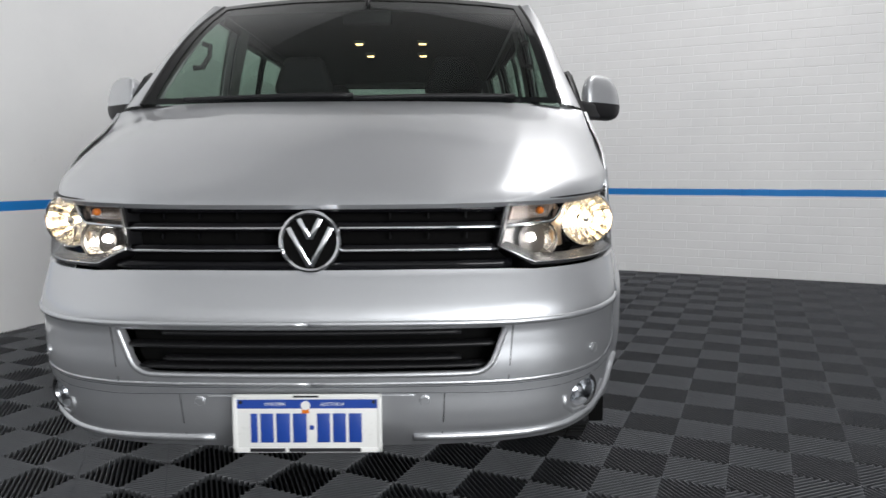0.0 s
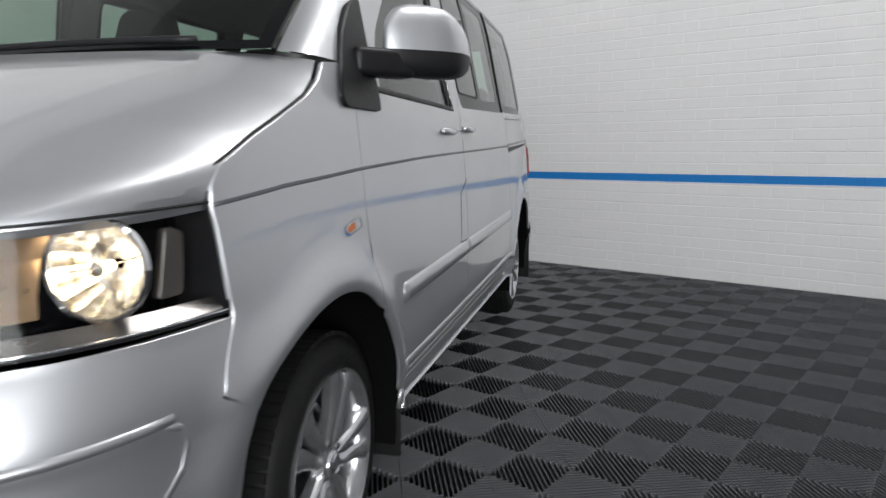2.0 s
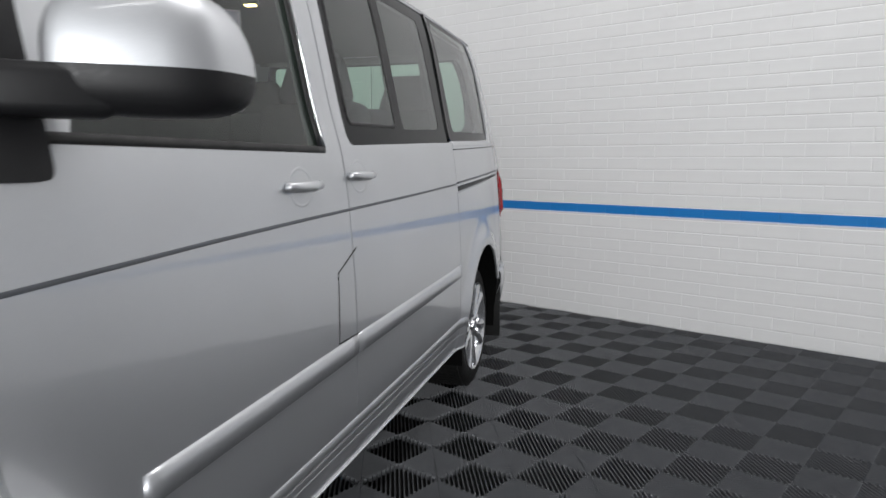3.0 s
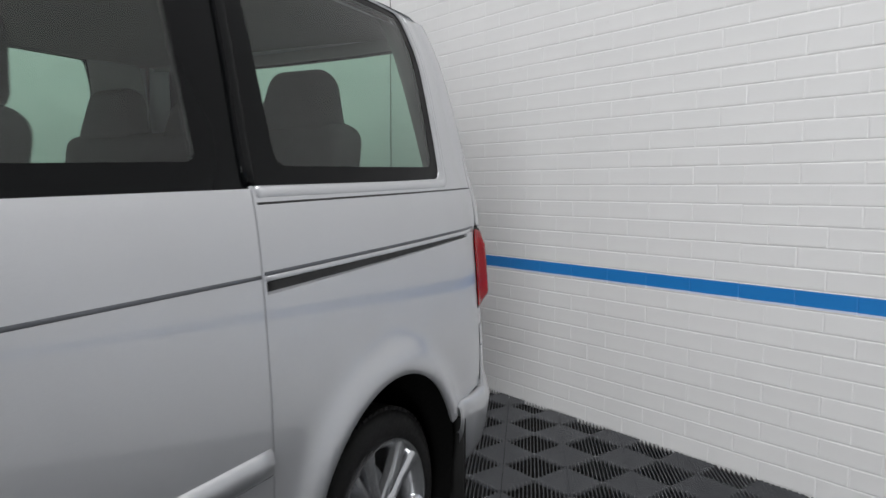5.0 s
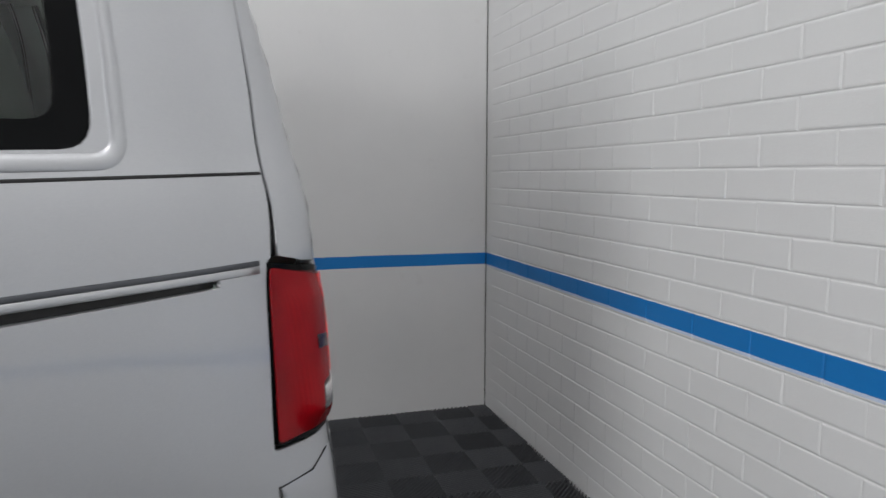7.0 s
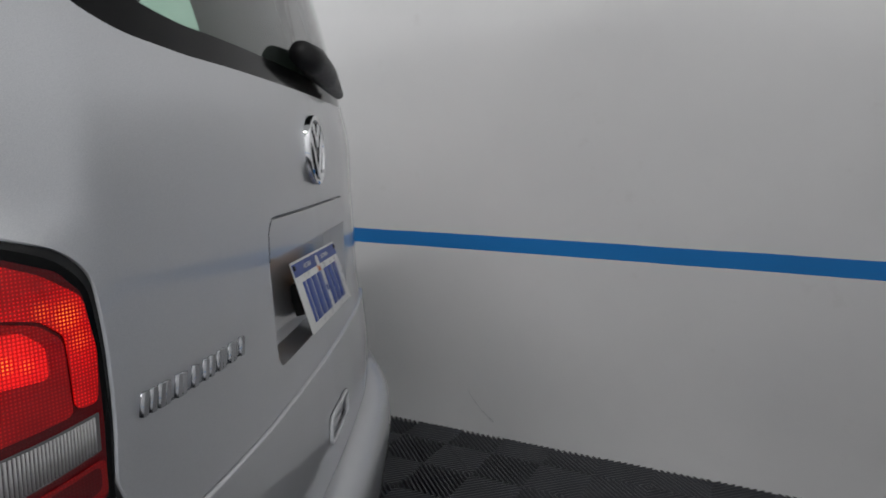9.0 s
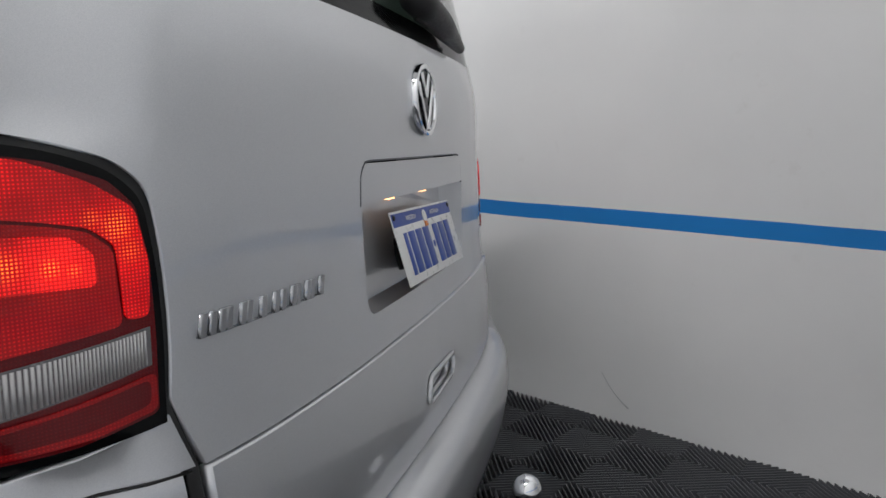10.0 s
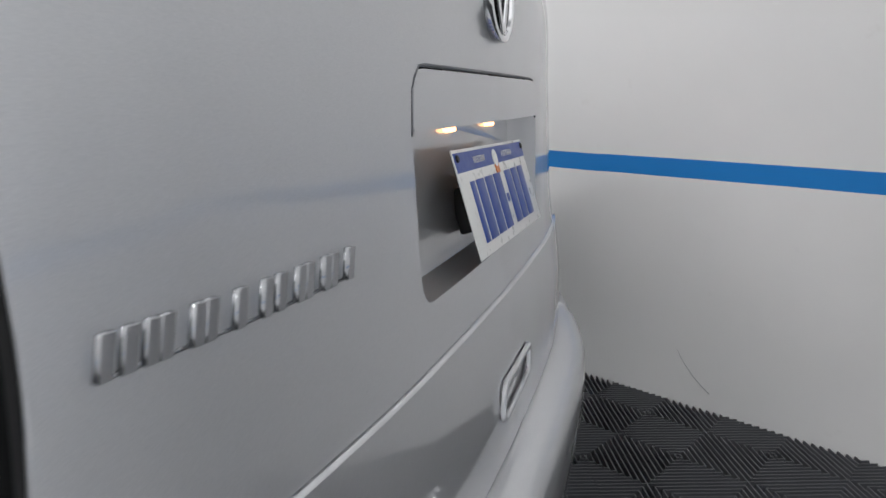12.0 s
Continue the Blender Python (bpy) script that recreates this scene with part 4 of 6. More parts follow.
def head_lamp(mir):
    flip = mirrored if mir else (lambda b: b)
    lamp = part("headlamp", sheet("headlamp", HL, skin, 0.03, off=-0.150, fold=0, mirror=mir), GLOSS_BLACK, van, "lit headlamp under a clear lens")
    part("rim", strip(HL + [HL[0]], 0.005, -0.008, 0.002, thick=0.12, mirror=mir), BLACK, lamp)
    part("lens", sheet("lens", HL, skin, 0.03, off=-0.001, fold=0, mirror=mir), LENS, lamp).visible_shadow = False
    # dark inner panel, bright frame along the grille and sloping shelf below
    part("inner_panel", sheet("panel", [(F(0.51), 0.850), (F(0.60), 0.806), (F(0.70), 0.806), (F(0.715), 0.90), (F(0.71), 0.955), (F(0.535), 0.955)], skin, 0.03, off=-0.075, fold=0, mirror=mir), HOUSING, lamp)
    part("inner_frame", strip([(F(0.536), 0.957), (F(0.524), 0.905), (F(0.508), 0.851)], 0.010, -0.012, 0.006, thick=0.03, mirror=mir), SATIN, lamp, "bright inner frame")
    part("lower_shelf", flip(shelf([(F(0.506), 0.848), (F(0.600), 0.801), (F(0.72), 0.801), (S(0.28), 0.806), (S(0.448), 0.810)],
                                   [(F(0.532), 0.862), (F(0.612), 0.826), (F(0.70), 0.822), (S(0.27), 0.830), (S(0.44), 0.834)], -0.008, -0.034)), SATIN, lamp, "bright sloping shelf")
    part("shelf_edge", strip([(F(0.508), 0.846), (F(0.601), 0.8015), (F(0.72), 0.802), (S(0.28), 0.807), (S(0.448), 0.811)], 0.004, -0.006, 0.002, mirror=mir), CHROME, lamp)
    # indicator with upright ribs, over a chrome blade
    cell = part("indicator", sheet("indicator", [(F(0.548), 0.921), (F(0.668), 0.927), (F(0.698), 0.960), (F(0.562), 0.957)], skin, 0.03, off=-0.040, fold=0.02, mirror=mir), CLEAR_AMBER, lamp, "clear amber indicator with ribs")
    for k in range(15):
        x = 0.556 + k * 0.0078
        part("rib", strip([(F(x), 0.923), (F(x + 0.008), 0.955)], 0.0035, -0.040, 0.003, mirror=mir), SATIN, cell)
    part("amber_bulb", flip(smooth(lathe([(0.0, 0.012), (0.009, 0.008), (0.011, 0.0), (0.008, -0.01)], 16, Matrix.Translation(Vector(skin(F(0.640), 0.943, -0.034))) @ Vector((0.16, -1, 0)).to_track_quat("Z", "Y").to_matrix().to_4x4()))), AMBER, cell, "amber bulb")
    part("chrome_blade", strip([(F(0.528), 0.905), (F(0.60), 0.908), (F(0.665), 0.911), (F(0.685), 0.921), (F(0.705), 0.945), (F(0.712), 0.962)], 0.011, -0.030, 0.012, thick=0.02, mirror=mir), CHROME, lamp)
    # warm cheek between the two lamps and a grey fin beyond the main one
    part("warm_cheek", flip(shelf([(F(0.702), 0.960), (F(0.690), 0.918), (F(0.676), 0.880), (F(0.690), 0.838)],
                                  [(S(0.235), 0.970), (F(0.785), 0.935), (F(0.780), 0.880), (F(0.782), 0.838)], -0.045, -0.100)), WARM, lamp, "warm reflecting cheek")
    part("outer_fin", sheet("fin", rounded([(S(0.355), 0.842), (S(0.402), 0.845), (S(0.405), 0.950), (S(0.37), 0.962)], 0.01), skin, 0.02, off=-0.060, fold=0.02, mirror=mir), HOUSING, lamp)
    for (x, y, z), r, main in (((0.786, 0.312, 0.904), 0.077, True), ((0.618, 0.150, 0.858), 0.052, False)):
        m = Matrix.Translation((x, y, z)) @ Vector((0.14, -1, 0.0)).to_track_quat("Z", "Y").to_matrix().to_4x4()
        bm = lathe([(r * 1.02, 0.004), (r * 0.98, -0.004), (r * 0.84, -0.026), (r * 0.58, -0.048), (r * 0.28, -0.058), (r * 0.12, -0.060)], 18 if main else 26, m)
        bowl = part("reflector", flip(smooth(bm, 10 if main else 60)), BOWL, lamp, "faceted bright reflector")
        ring = lathe([(r * 1.10, -0.004), (r * 1.09, 0.006), (r * 1.05, 0.010), (r * 1.00, 0.006), (r * 0.99, -0.002)], 44, m)
        part("ring", flip(smooth(ring)), CHROME if main else HOUSING, bowl)
        if main:
            part("bulb", flip(smooth(lathe([(0.0, 0.0), (0.008, -0.003), (0.010, -0.016), (0.009, -0.034), (0.0, -0.038)], 20, m))), BULB, bowl, "glowing warm bulb")
            part("bulb_shield", flip(smooth(lathe([(0.0, 0.008), (0.010, 0.006), (0.0125, 0.001), (0.012, -0.003)], 20, m))), BOWL, bowl)
            for t in (0.3, 1.7, 3.3, 4.9):
                q = m @ Matrix.Rotation(t, 4, "Z")
                part("facet_edge", flip(smooth(box(0.022, r * 0.95, -0.0012, 0.0012, -0.030, -0.022, 0.0005, m=q))), SATIN, bowl)
        else:
            dome = lathe([(0, 0.022), (r * 0.40, 0.018), (r * 0.74, 0.004), (r * 0.88, -0.012)], 32, m)
            part("dome", flip(smooth(dome)), LENS, bowl, "clear domed lens").visible_shadow = False
            part("bulb", flip(smooth(lathe([(0.0, 0.004), (0.010, -0.002), (0.013, -0.016), (0.0, -0.028)], 16, m @ Matrix.Translation((-0.016, 0.004, 0))))), DAY, bowl, "glowing white bulb")
    return lamp


for mir in (False, True):
    head_lamp(mir)
# wing repeaters
for mir in (False, True):
    q = rounded([(S(0.897), 0.881), (S(0.990), 0.896), (S(0.982), 0.920), (S(0.889), 0.904)], 0.012)
    rep = part("side_repeater", sheet("repeater", q, skin, 0.015, off=0.006, fold=0.010, mirror=mir), LENS, van, "small clear and amber repeater lamp")
    part("amber_core", sheet("core", rounded([(S(0.912), 0.888), (S(0.956), 0.895), (S(0.951), 0.911), (S(0.907), 0.903)], 0.005), skin, 0.01, off=0.002, fold=0.003, mirror=mir), AMBER, rep)
    part("base", sheet("base", q, skin, 0.02, off=0.001, fold=0, mirror=mir), CHROME, rep)

# ---- the van: tail ----
END = ARC[-1]
RX = lambda x: B(x) if x >= 0 else 2 * END - B(-x)


def both_ways(points):
    """A half outline on the near side, from the bottom up, closed over the far side."""
    return points + [(2 * END - s, z) for s, z in reversed(points)]


half = [(5.552, 0.791), (5.521, 0.870)] + [(s + 0.009, z + 0.004) for s, z in LAMP_IN[1:-1]] + [(5.266, 1.152)] + [(s + 0.001, z) for s, z in TG_SIDE[1:]]
REAR_WIN = rounded(both_ways([(5.70, 1.312), (5.578, 1.319), (5.497, 1.341), (5.44, 1.41), (5.43, 1.62), (5.46, 1.832)]), [0.03, 0.05, 0.05, 0.06, 0.06, 0.05, 0.05, 0.06, 0.06, 0.05, 0.05, 0.03])
REAR_PANE = rounded(both_ways([(5.70, 1.352), (5.60, 1.364), (5.53, 1.41), (5.495, 1.60), (5.51, 1.80)]), 0.04)
RECESS = rounded(both_ways([(5.938, 0.852), (5.924, 1.026), (5.930, 1.093)]), [0.03, 0.01, 0.04, 0.04, 0.01, 0.03])
tailgate = part("tailgate", sheet("tailgate", both_ways(half), skin, 0.03, holes=[REAR_WIN, RECESS]), PAINT, van)
g = part("rear_window", sheet("rear_window", REAR_WIN, skin, 0.04, holes=[REAR_PANE], off=-0.005), FRIT, van, "tinted rear window with a black edge")
part("pane", sheet("pane", REAR_PANE, skin, 0.08, off=-0.006, fold=0), GLASS, g).visible_shadow = False
part("grip_panel", sheet("grip_panel", rounded(both_ways([(5.927, 1.030), (5.933, 1.090)]), [0.005, 0.035, 0.035, 0.005]), skin, 0.03, off=0.001, fold=0.02), PAINT, tailgate)
part("joint_and_shade_line", strip([(5.924, 1.026), (5.928, 1.070), (5.947, 1.092)] + [(s, 1.094) for s in np.linspace(5.965, 2 * END - 5.965, 20)] + [(2 * END - 5.947, 1.092), (2 * END - 5.928, 1.070), (2 * END - 5.924, 1.026)], 0.0032, 0.0, 0.0006), GROOVE, tailgate)
bm = bmesh.new()
ring = resample(RECESS[RECESS[:, 1] < 1.037], 0.03)
rings = []
for f, o in ((1.0, -0.001), (0.975, -0.010), (0.92, -0.026), (0.80, -0.040)):
    mid = np.array([END, 0.945])
    q = mid + (ring - mid) * np.array([f, 0.5 + 0.5 * f])
    rings.append([bm.verts.new(c) for c in skin(q[:, 0], q[:, 1], o + 0 * q[:, 0])])
for a, b in zip(rings, rings[1:]):
    for i in range(len(a)):
        j = (i + 1) % len(a)
        bm.faces.new((a[i], a[j], b[j], b[i]))
back = bmesh.new()
back.faces.new([back.verts.new(v.co) for v in rings[-1]])
bmesh.ops.recalc_face_normals(bm, faces=bm.faces)
part("plate_recess", smooth(bm, 50), PAINT, tailgate)
part("recess_back", back, PAINT, tailgate)
PLATE_GLOW = glow("plate_lamp_glow", (1.0, 0.46, 0.18), 4.0)
for x in (-0.10, 0.10):
    part("plate_lamp", smooth(box(x - 0.016, x + 0.016, 4.722, 4.736, 1.019, 1.026, 0.003)), PLATE_GLOW, tailgate, "small warm plate lamp")
rp = Matrix(((-1, 0, 0, -0.010), (0, -0.309, 0.951, 4.777), (0, 0.951, 0.309, 0.934), (0, 0, 0, 1))) @ pose(0, 0, 0, 0, 0, -1.3)
number_plate("number_plate", rp, tailgate, False)
# black block stands for the plate's bracket and the shade behind it
part("bracket_and_shade_block", smooth(box(-0.090, 0.090, -0.040, 0.022, -0.050, -0.003, 0.004, m=rp)), BLACK, tailgate)
emblem("rear_emblem", Vector(skin(np.array(END), np.array(1.2005), np.array(0.004))), Vector((0, 1, 0.06)), 0.068, tailgate, GLOSS_BLACK, 0.55)
# raised model lettering, as slanted bars
BX0, BX1, BZ = B(0.684), B(0.449), 0.9225
badge = part("badge", strip([(BX0 + 0.004, BZ), (BX1 - 0.004, BZ)], 0.003, 0.0, 0.0008), BADGE, tailgate, "row of slanted chrome bars")
s0, unit = BX0, (BX1 - BX0 + 0.001) / 0.227
for w in (0.034, 0.029, 0.022, 0.022, 0.011, 0.029, 0.030, 0.031):
    w *= unit
    count = 3 if w > 0.033 * unit else 2 if w > 0.025 * unit else 1
    for k in range(count):
        t = s0 + (w - 0.008) * k / max(1, count - 1)
        q = [(t, BZ), (t + 0.0080, BZ), (t + 0.0125, BZ + 0.0245), (t + 0.0045, BZ + 0.0245)]
        part("bar", sheet("bar", q[::-1], skin, 0.02, off=0.006, fold=0.007), BADGE, badge)
    s0 += w * 0.93 + 0.0035 * unit
# wiper
wm = [skin(np.array(RX(v)), np.array(z), np.array(0.022)) for v, z in ((0.05, 1.376), (-0.04, 1.374), (-0.16, 1.360), (-0.33, 1.330))]
wiper = part("rear_wiper", smooth(tube(wm, [0.024, 0.031, 0.028, 0.012], 12)), BLACK, van, "black rear wiper arm")
part("blade", smooth(tube([skin(np.array(RX(v)), np.array(z), np.array(0.012)) for v, z in ((-0.32, 1.335), (-0.14, 1.345), (0.0, 1.35))], 0.006, 8)), RUBBER, wiper)
# lower tailgate step and grip
lowp = both_ways([(5.95, 0.562), (5.65, 0.568), (5.554, 0.580), (5.554, 0.787)])
GRIP = rounded([(6.141, 0.634), (6.156, 0.681), (6.325, 0.682), (6.312, 0.642)][::-1], 0.015)
lower = part("lower_tailgate", sheet("lower_tailgate", lowp, skin, 0.03, holes=[GRIP], off=0.006, fold=0.02), PAINT, tailgate)
part("grip_cup", sheet("grip_cup", GRIP, skin, 0.02, off=-0.012, fold=0), PAINT, lower)
part("grip_rim", strip([tuple(q) for q in GRIP] + [tuple(GRIP[0])], 0.008, 0.012, 0.003), PAINT, lower)
for mir in (False, True):
    part("tailgate_seal", strip([(5.541, 0.57), (5.541, 0.70), (5.538, 0.79), (5.514, 0.866)] + [(s + 0.004, z) for s, z in LAMP_IN[1:-1]], 0.018, -0.006, 0.001, mirror=mir), RUBBER, van)
    part("tailgate_seal", strip(TG_SIDE, 0.014, -0.007, 0.0005, mirror=mir), RUBBER, van)
    q = [(5.216, 0.580), (5.221, 0.780), (5.300, 0.783), (5.345, 0.802), (5.440, 0.801), (5.532, 0.791)]
    part("joint_and_shade_line", strip(q, 0.0028, 0.0010, 0.0006, mirror=mir), RUBBER, quarter_a[mir])


# rear bumper
def rear_bumper(a, b):
    s = S(4.262) + a * 2 * (END - S(4.262))
    s1 = min(s, 2 * END - s)
    out = 0.008 + 0.022 * float(step(s1, S(4.30), 5.10)) + 0.045 * float(step(s1, 5.34, 5.80))
    corner = float(step(s1, 5.214, 5.222)) * (1 - float(step(s1, 5.528, 5.534)))
    top = float(np.interp(s1, (5.216, 5.300, 5.345, 5.440, 5.534), (0.789, 0.792, 0.8105, 0.8085, 0.7995)))
    k = (0, 0.08, 0.16, 0.26, 0.36, 0.46, 0.54, 0.60, 0.65, 0.70, 0.80, 0.90, 1)
    z = float(np.interp(b, k, (0.285, 0.315, 0.345, 0.40, 0.46, 0.51, 0.538, 0.551, 0.557, 0.560, 0.558, 0.556, 0.554)))
    f = float(np.interp(b, k, (-0.4, 0.45, 0.80, 0.97, 1.0, 0.96, 0.86, 0.70, 0.45, 0.10, -0.1, -0.3, -0.5)))
    zc = float(np.interp(b, k, (0.285, 0.315, 0.345, 0.40, 0.46, 0.51, 0.555, 0.59, 0.62, 0.65, 0.70, top - 0.013, top)))
    fc = float(np.interp(b, k, (-0.4, 0.45, 0.80, 0.97, 1.0, 0.95, 0.55, 0.16, 0.07, 0.05, 0.04, 0.03, -0.14)))
    z, f = z + (zc - z) * corner, f + (fc - f) * corner
    z = 0.57 - (0.57 - z) * (0.35 + 0.65 * float(step(s1, S(4.262), S(4.45))) if z < 0.5 else 1.0)
    return Vector(skin(np.array(s), np.array(z), np.array(out * f)))


part("bumper_joint", strip([(s, 0.565) for s in np.linspace(5.54, 2 * END - 5.54, 40)], 0.009, 0.002, 0.001), RUBBER, van)
bm = grid_surface(rear_bumper, 220, 26)
bmesh.ops.recalc_face_normals(bm, faces=bm.faces)
part("rear_bumper", smooth(bm, 60), PAINT, van)
ball = part("tow_ball", smooth(lathe([(0.0, 0.030), (0.012, 0.0285), (0.0225, 0.021), (0.029, 0.008), (0.030, 0.0), (0.027, -0.014), (0.018, -0.025), (0.016, -0.032)], 28, pose(0, 4.985, 0.436))), CHROME, van, "bright steel tow ball")
part("ball_neck", smooth(lathe([(0.0, 0.408), (0.027, 0.408), (0.030, 0.402), (0.030, 0.31), (0.024, 0.29)], 24, pose(0, 4.985, 0))), BLACK, ball)
part("tow_bar", smooth(box(-0.032, 0.032, 4.45, 5.015, 0.262, 0.312, 0.008)), BLACK, ball)

# tail lamps


def lit_red(name, base, e_col, strength, scale, bulbs=()):
    """Red lens with a grid of small prisms that glow from the lamp behind."""
    m, nt, p = nodes_of(name)
    tc, sep = nt.nodes.new("ShaderNodeTexCoord"), nt.nodes.new("ShaderNodeSeparateXYZ")
    nt.links.new(tc.outputs["Object"], sep.inputs[0])

    def wave(src_a, ka, src_b=None, kb=0.0):
        a, b, c = (nt.nodes.new("ShaderNodeMath") for _ in range(3))
        a.operation, b.operation, c.operation = "MULTIPLY", "MULTIPLY_ADD", "SINE"
        nt.links.new(src_a, a.inputs[0])
        a.inputs[1].default_value = ka
        nt.links.new(src_b if src_b is not None else src_a, b.inputs[0])
        b.inputs[1].default_value = kb
        nt.links.new(a.outputs[0], b.inputs[2])
        nt.links.new(b.outputs[0], c.inputs[0])
        return ramp(nt, c.outputs[0], 0.0, 1.0, -0.5, 0.9)

    k = 2 * math.pi / scale
    dots = nt.nodes.new("ShaderNodeMath")
    dots.operation = "MULTIPLY"
    nt.links.new(wave(sep.outputs[0], 0.78 * k, sep.outputs[1], -0.62 * k), dots.inputs[0])
    nt.links.new(wave(sep.outputs[2], k), dots.inputs[1])
    blot = noise_tex(nt, 11.0, 3.0)
    mul = nt.nodes.new("ShaderNodeMath")
    mul.operation = "MULTIPLY"
    nt.links.new(ramp(nt, dots.outputs[0], 0.18, 1.0, 0.0, 1.0), mul.inputs[0])
    nt.links.new(ramp(nt, blot.outputs[0], strength * 0.25, strength * 1.9, 0.35, 0.68), mul.inputs[1])
    p.inputs["Base Color"].default_value = (*base, 1)
    # bulbs behind the lens: the glow falls off round each of them
    geo, sp, cb, ab = nt.nodes.new("ShaderNodeNewGeometry"), nt.nodes.new("ShaderNodeSeparateXYZ"), nt.nodes.new("ShaderNodeCombineXYZ"), nt.nodes.new("ShaderNodeMath")
    ab.operation = "ABSOLUTE"
    nt.links.new(geo.outputs["Position"], sp.inputs[0])
    nt.links.new(sp.outputs[0], ab.inputs[0])
    nt.links.new(ab.outputs[0], cb.inputs[0])
    nt.links.new(sp.outputs[1], cb.inputs[1])
    nt.links.new(sp.outputs[2], cb.inputs[2])
    heat = None
    for s, z, r, peak in bulbs:
        vd = nt.nodes.new("ShaderNodeVectorMath")
        vd.operation = "DISTANCE"
        nt.links.new(cb.outputs[0], vd.inputs[0])
        vd.inputs[1].default_value = tuple(skin(s, z, 0.008))
        fall = ramp(nt, vd.outputs["Value"], peak, 0.0, 0.0, r)
        fall.node.interpolation_type = "SMOOTHERSTEP"
        if heat is not None:
            mx = nt.nodes.new("ShaderNodeMath")
            mx.operation = "MAXIMUM"
            nt.links.new(heat, mx.inputs[0])
            nt.links.new(fall, mx.inputs[1])
            fall = mx.outputs[0]
        heat = fall
    if heat is None:
        p.inputs["Emission Color"].default_value = (*e_col, 1)
        nt.links.new(mul.outputs[0], p.inputs["Emission Strength"])
    else:
        hot, tot = nt.nodes.new("ShaderNodeMath"), nt.nodes.new("ShaderNodeMath")
        hot.operation, tot.operation = "MULTIPLY", "MULTIPLY_ADD"
        nt.links.new(heat, hot.inputs[0])
        nt.links.new(dots.outputs[0], hot.inputs[1])
        nt.links.new(hot.outputs[0], tot.inputs[0])
        tot.inputs[1].default_value = 1.7
        nt.links.new(mul.outputs[0], tot.inputs[2])
        nt.links.new(mix_colour(nt, hot.outputs[0], e_col, (1.0, 0.24, 0.02)), p.inputs["Emission Color"])
        nt.links.new(tot.outputs[0], p.inputs["Emission Strength"])
    p.inputs["Roughness"].default_value = 0.15
    p.inputs["Coat Weight"].default_value = 0.08
    p.inputs["Specular IOR Level"].default_value = 0.25
    nt.links.new(bump(nt, dots.outputs[0], 0.25, 0.001), p.inputs["Normal"])
    return m


BULBS = [(5.382, 1.020, 0.020, 1.0), (5.416, 1.016, 0.013, 0.7), (5.434, 1.012, 0.010, 0.5), (5.473, 1.048, 0.023, 0.85), (5.450, 1.056, 0.015, 0.6), (5.484, 1.024, 0.018, 0.5)]
RED_ON = lit_red("red_lens_on", (0.28, 0.004, 0.006), (1.0, 0.006, 0.006), 0.95, 0.0034, BULBS)
RED_HOT = lit_red("red_lens_bright", (0.30, 0.005, 0.007), (1.0, 0.010, 0.007), 1.4, 0.0034, BULBS)
RED_DIM = lit_red("red_lens_dim", (0.22, 0.003, 0.005), (1.0, 0.010, 0.008), 0.28, 0.0034)
RED_LOW = lit_red("red_lens_low", (0.17, 0.003, 0.005), (1.0, 0.012, 0.010), 0.12, 0.0034)
RED_SIDE = lit_red("red_side_lens", (0.23, 0.002, 0.006), (1.0, 0.01, 0.015), 0.10, 0.0034)
DARK_CELL = simple("dark_red_cell", (0.03, 0.003, 0.004), 0.2, coat=0.6)


def lamp_skin(s, z, off=0.0):
    """The skin under a tail lamp, swelling round the corner."""
    a, z = np.minimum(np.asarray(s, float), 2 * END_S - np.asarray(s, float)), np.asarray(z, float)
    swell = 0.034 * step(a, 5.250, 5.330) * (1 - step(a, 5.345, 5.42)) * step(z, 0.842, 0.90) * (1 - step(z, 1.07, 1.150))
    p = skin(s, z, off)
    p[..., 0] += np.sign(p[..., 0]) * swell
    return p



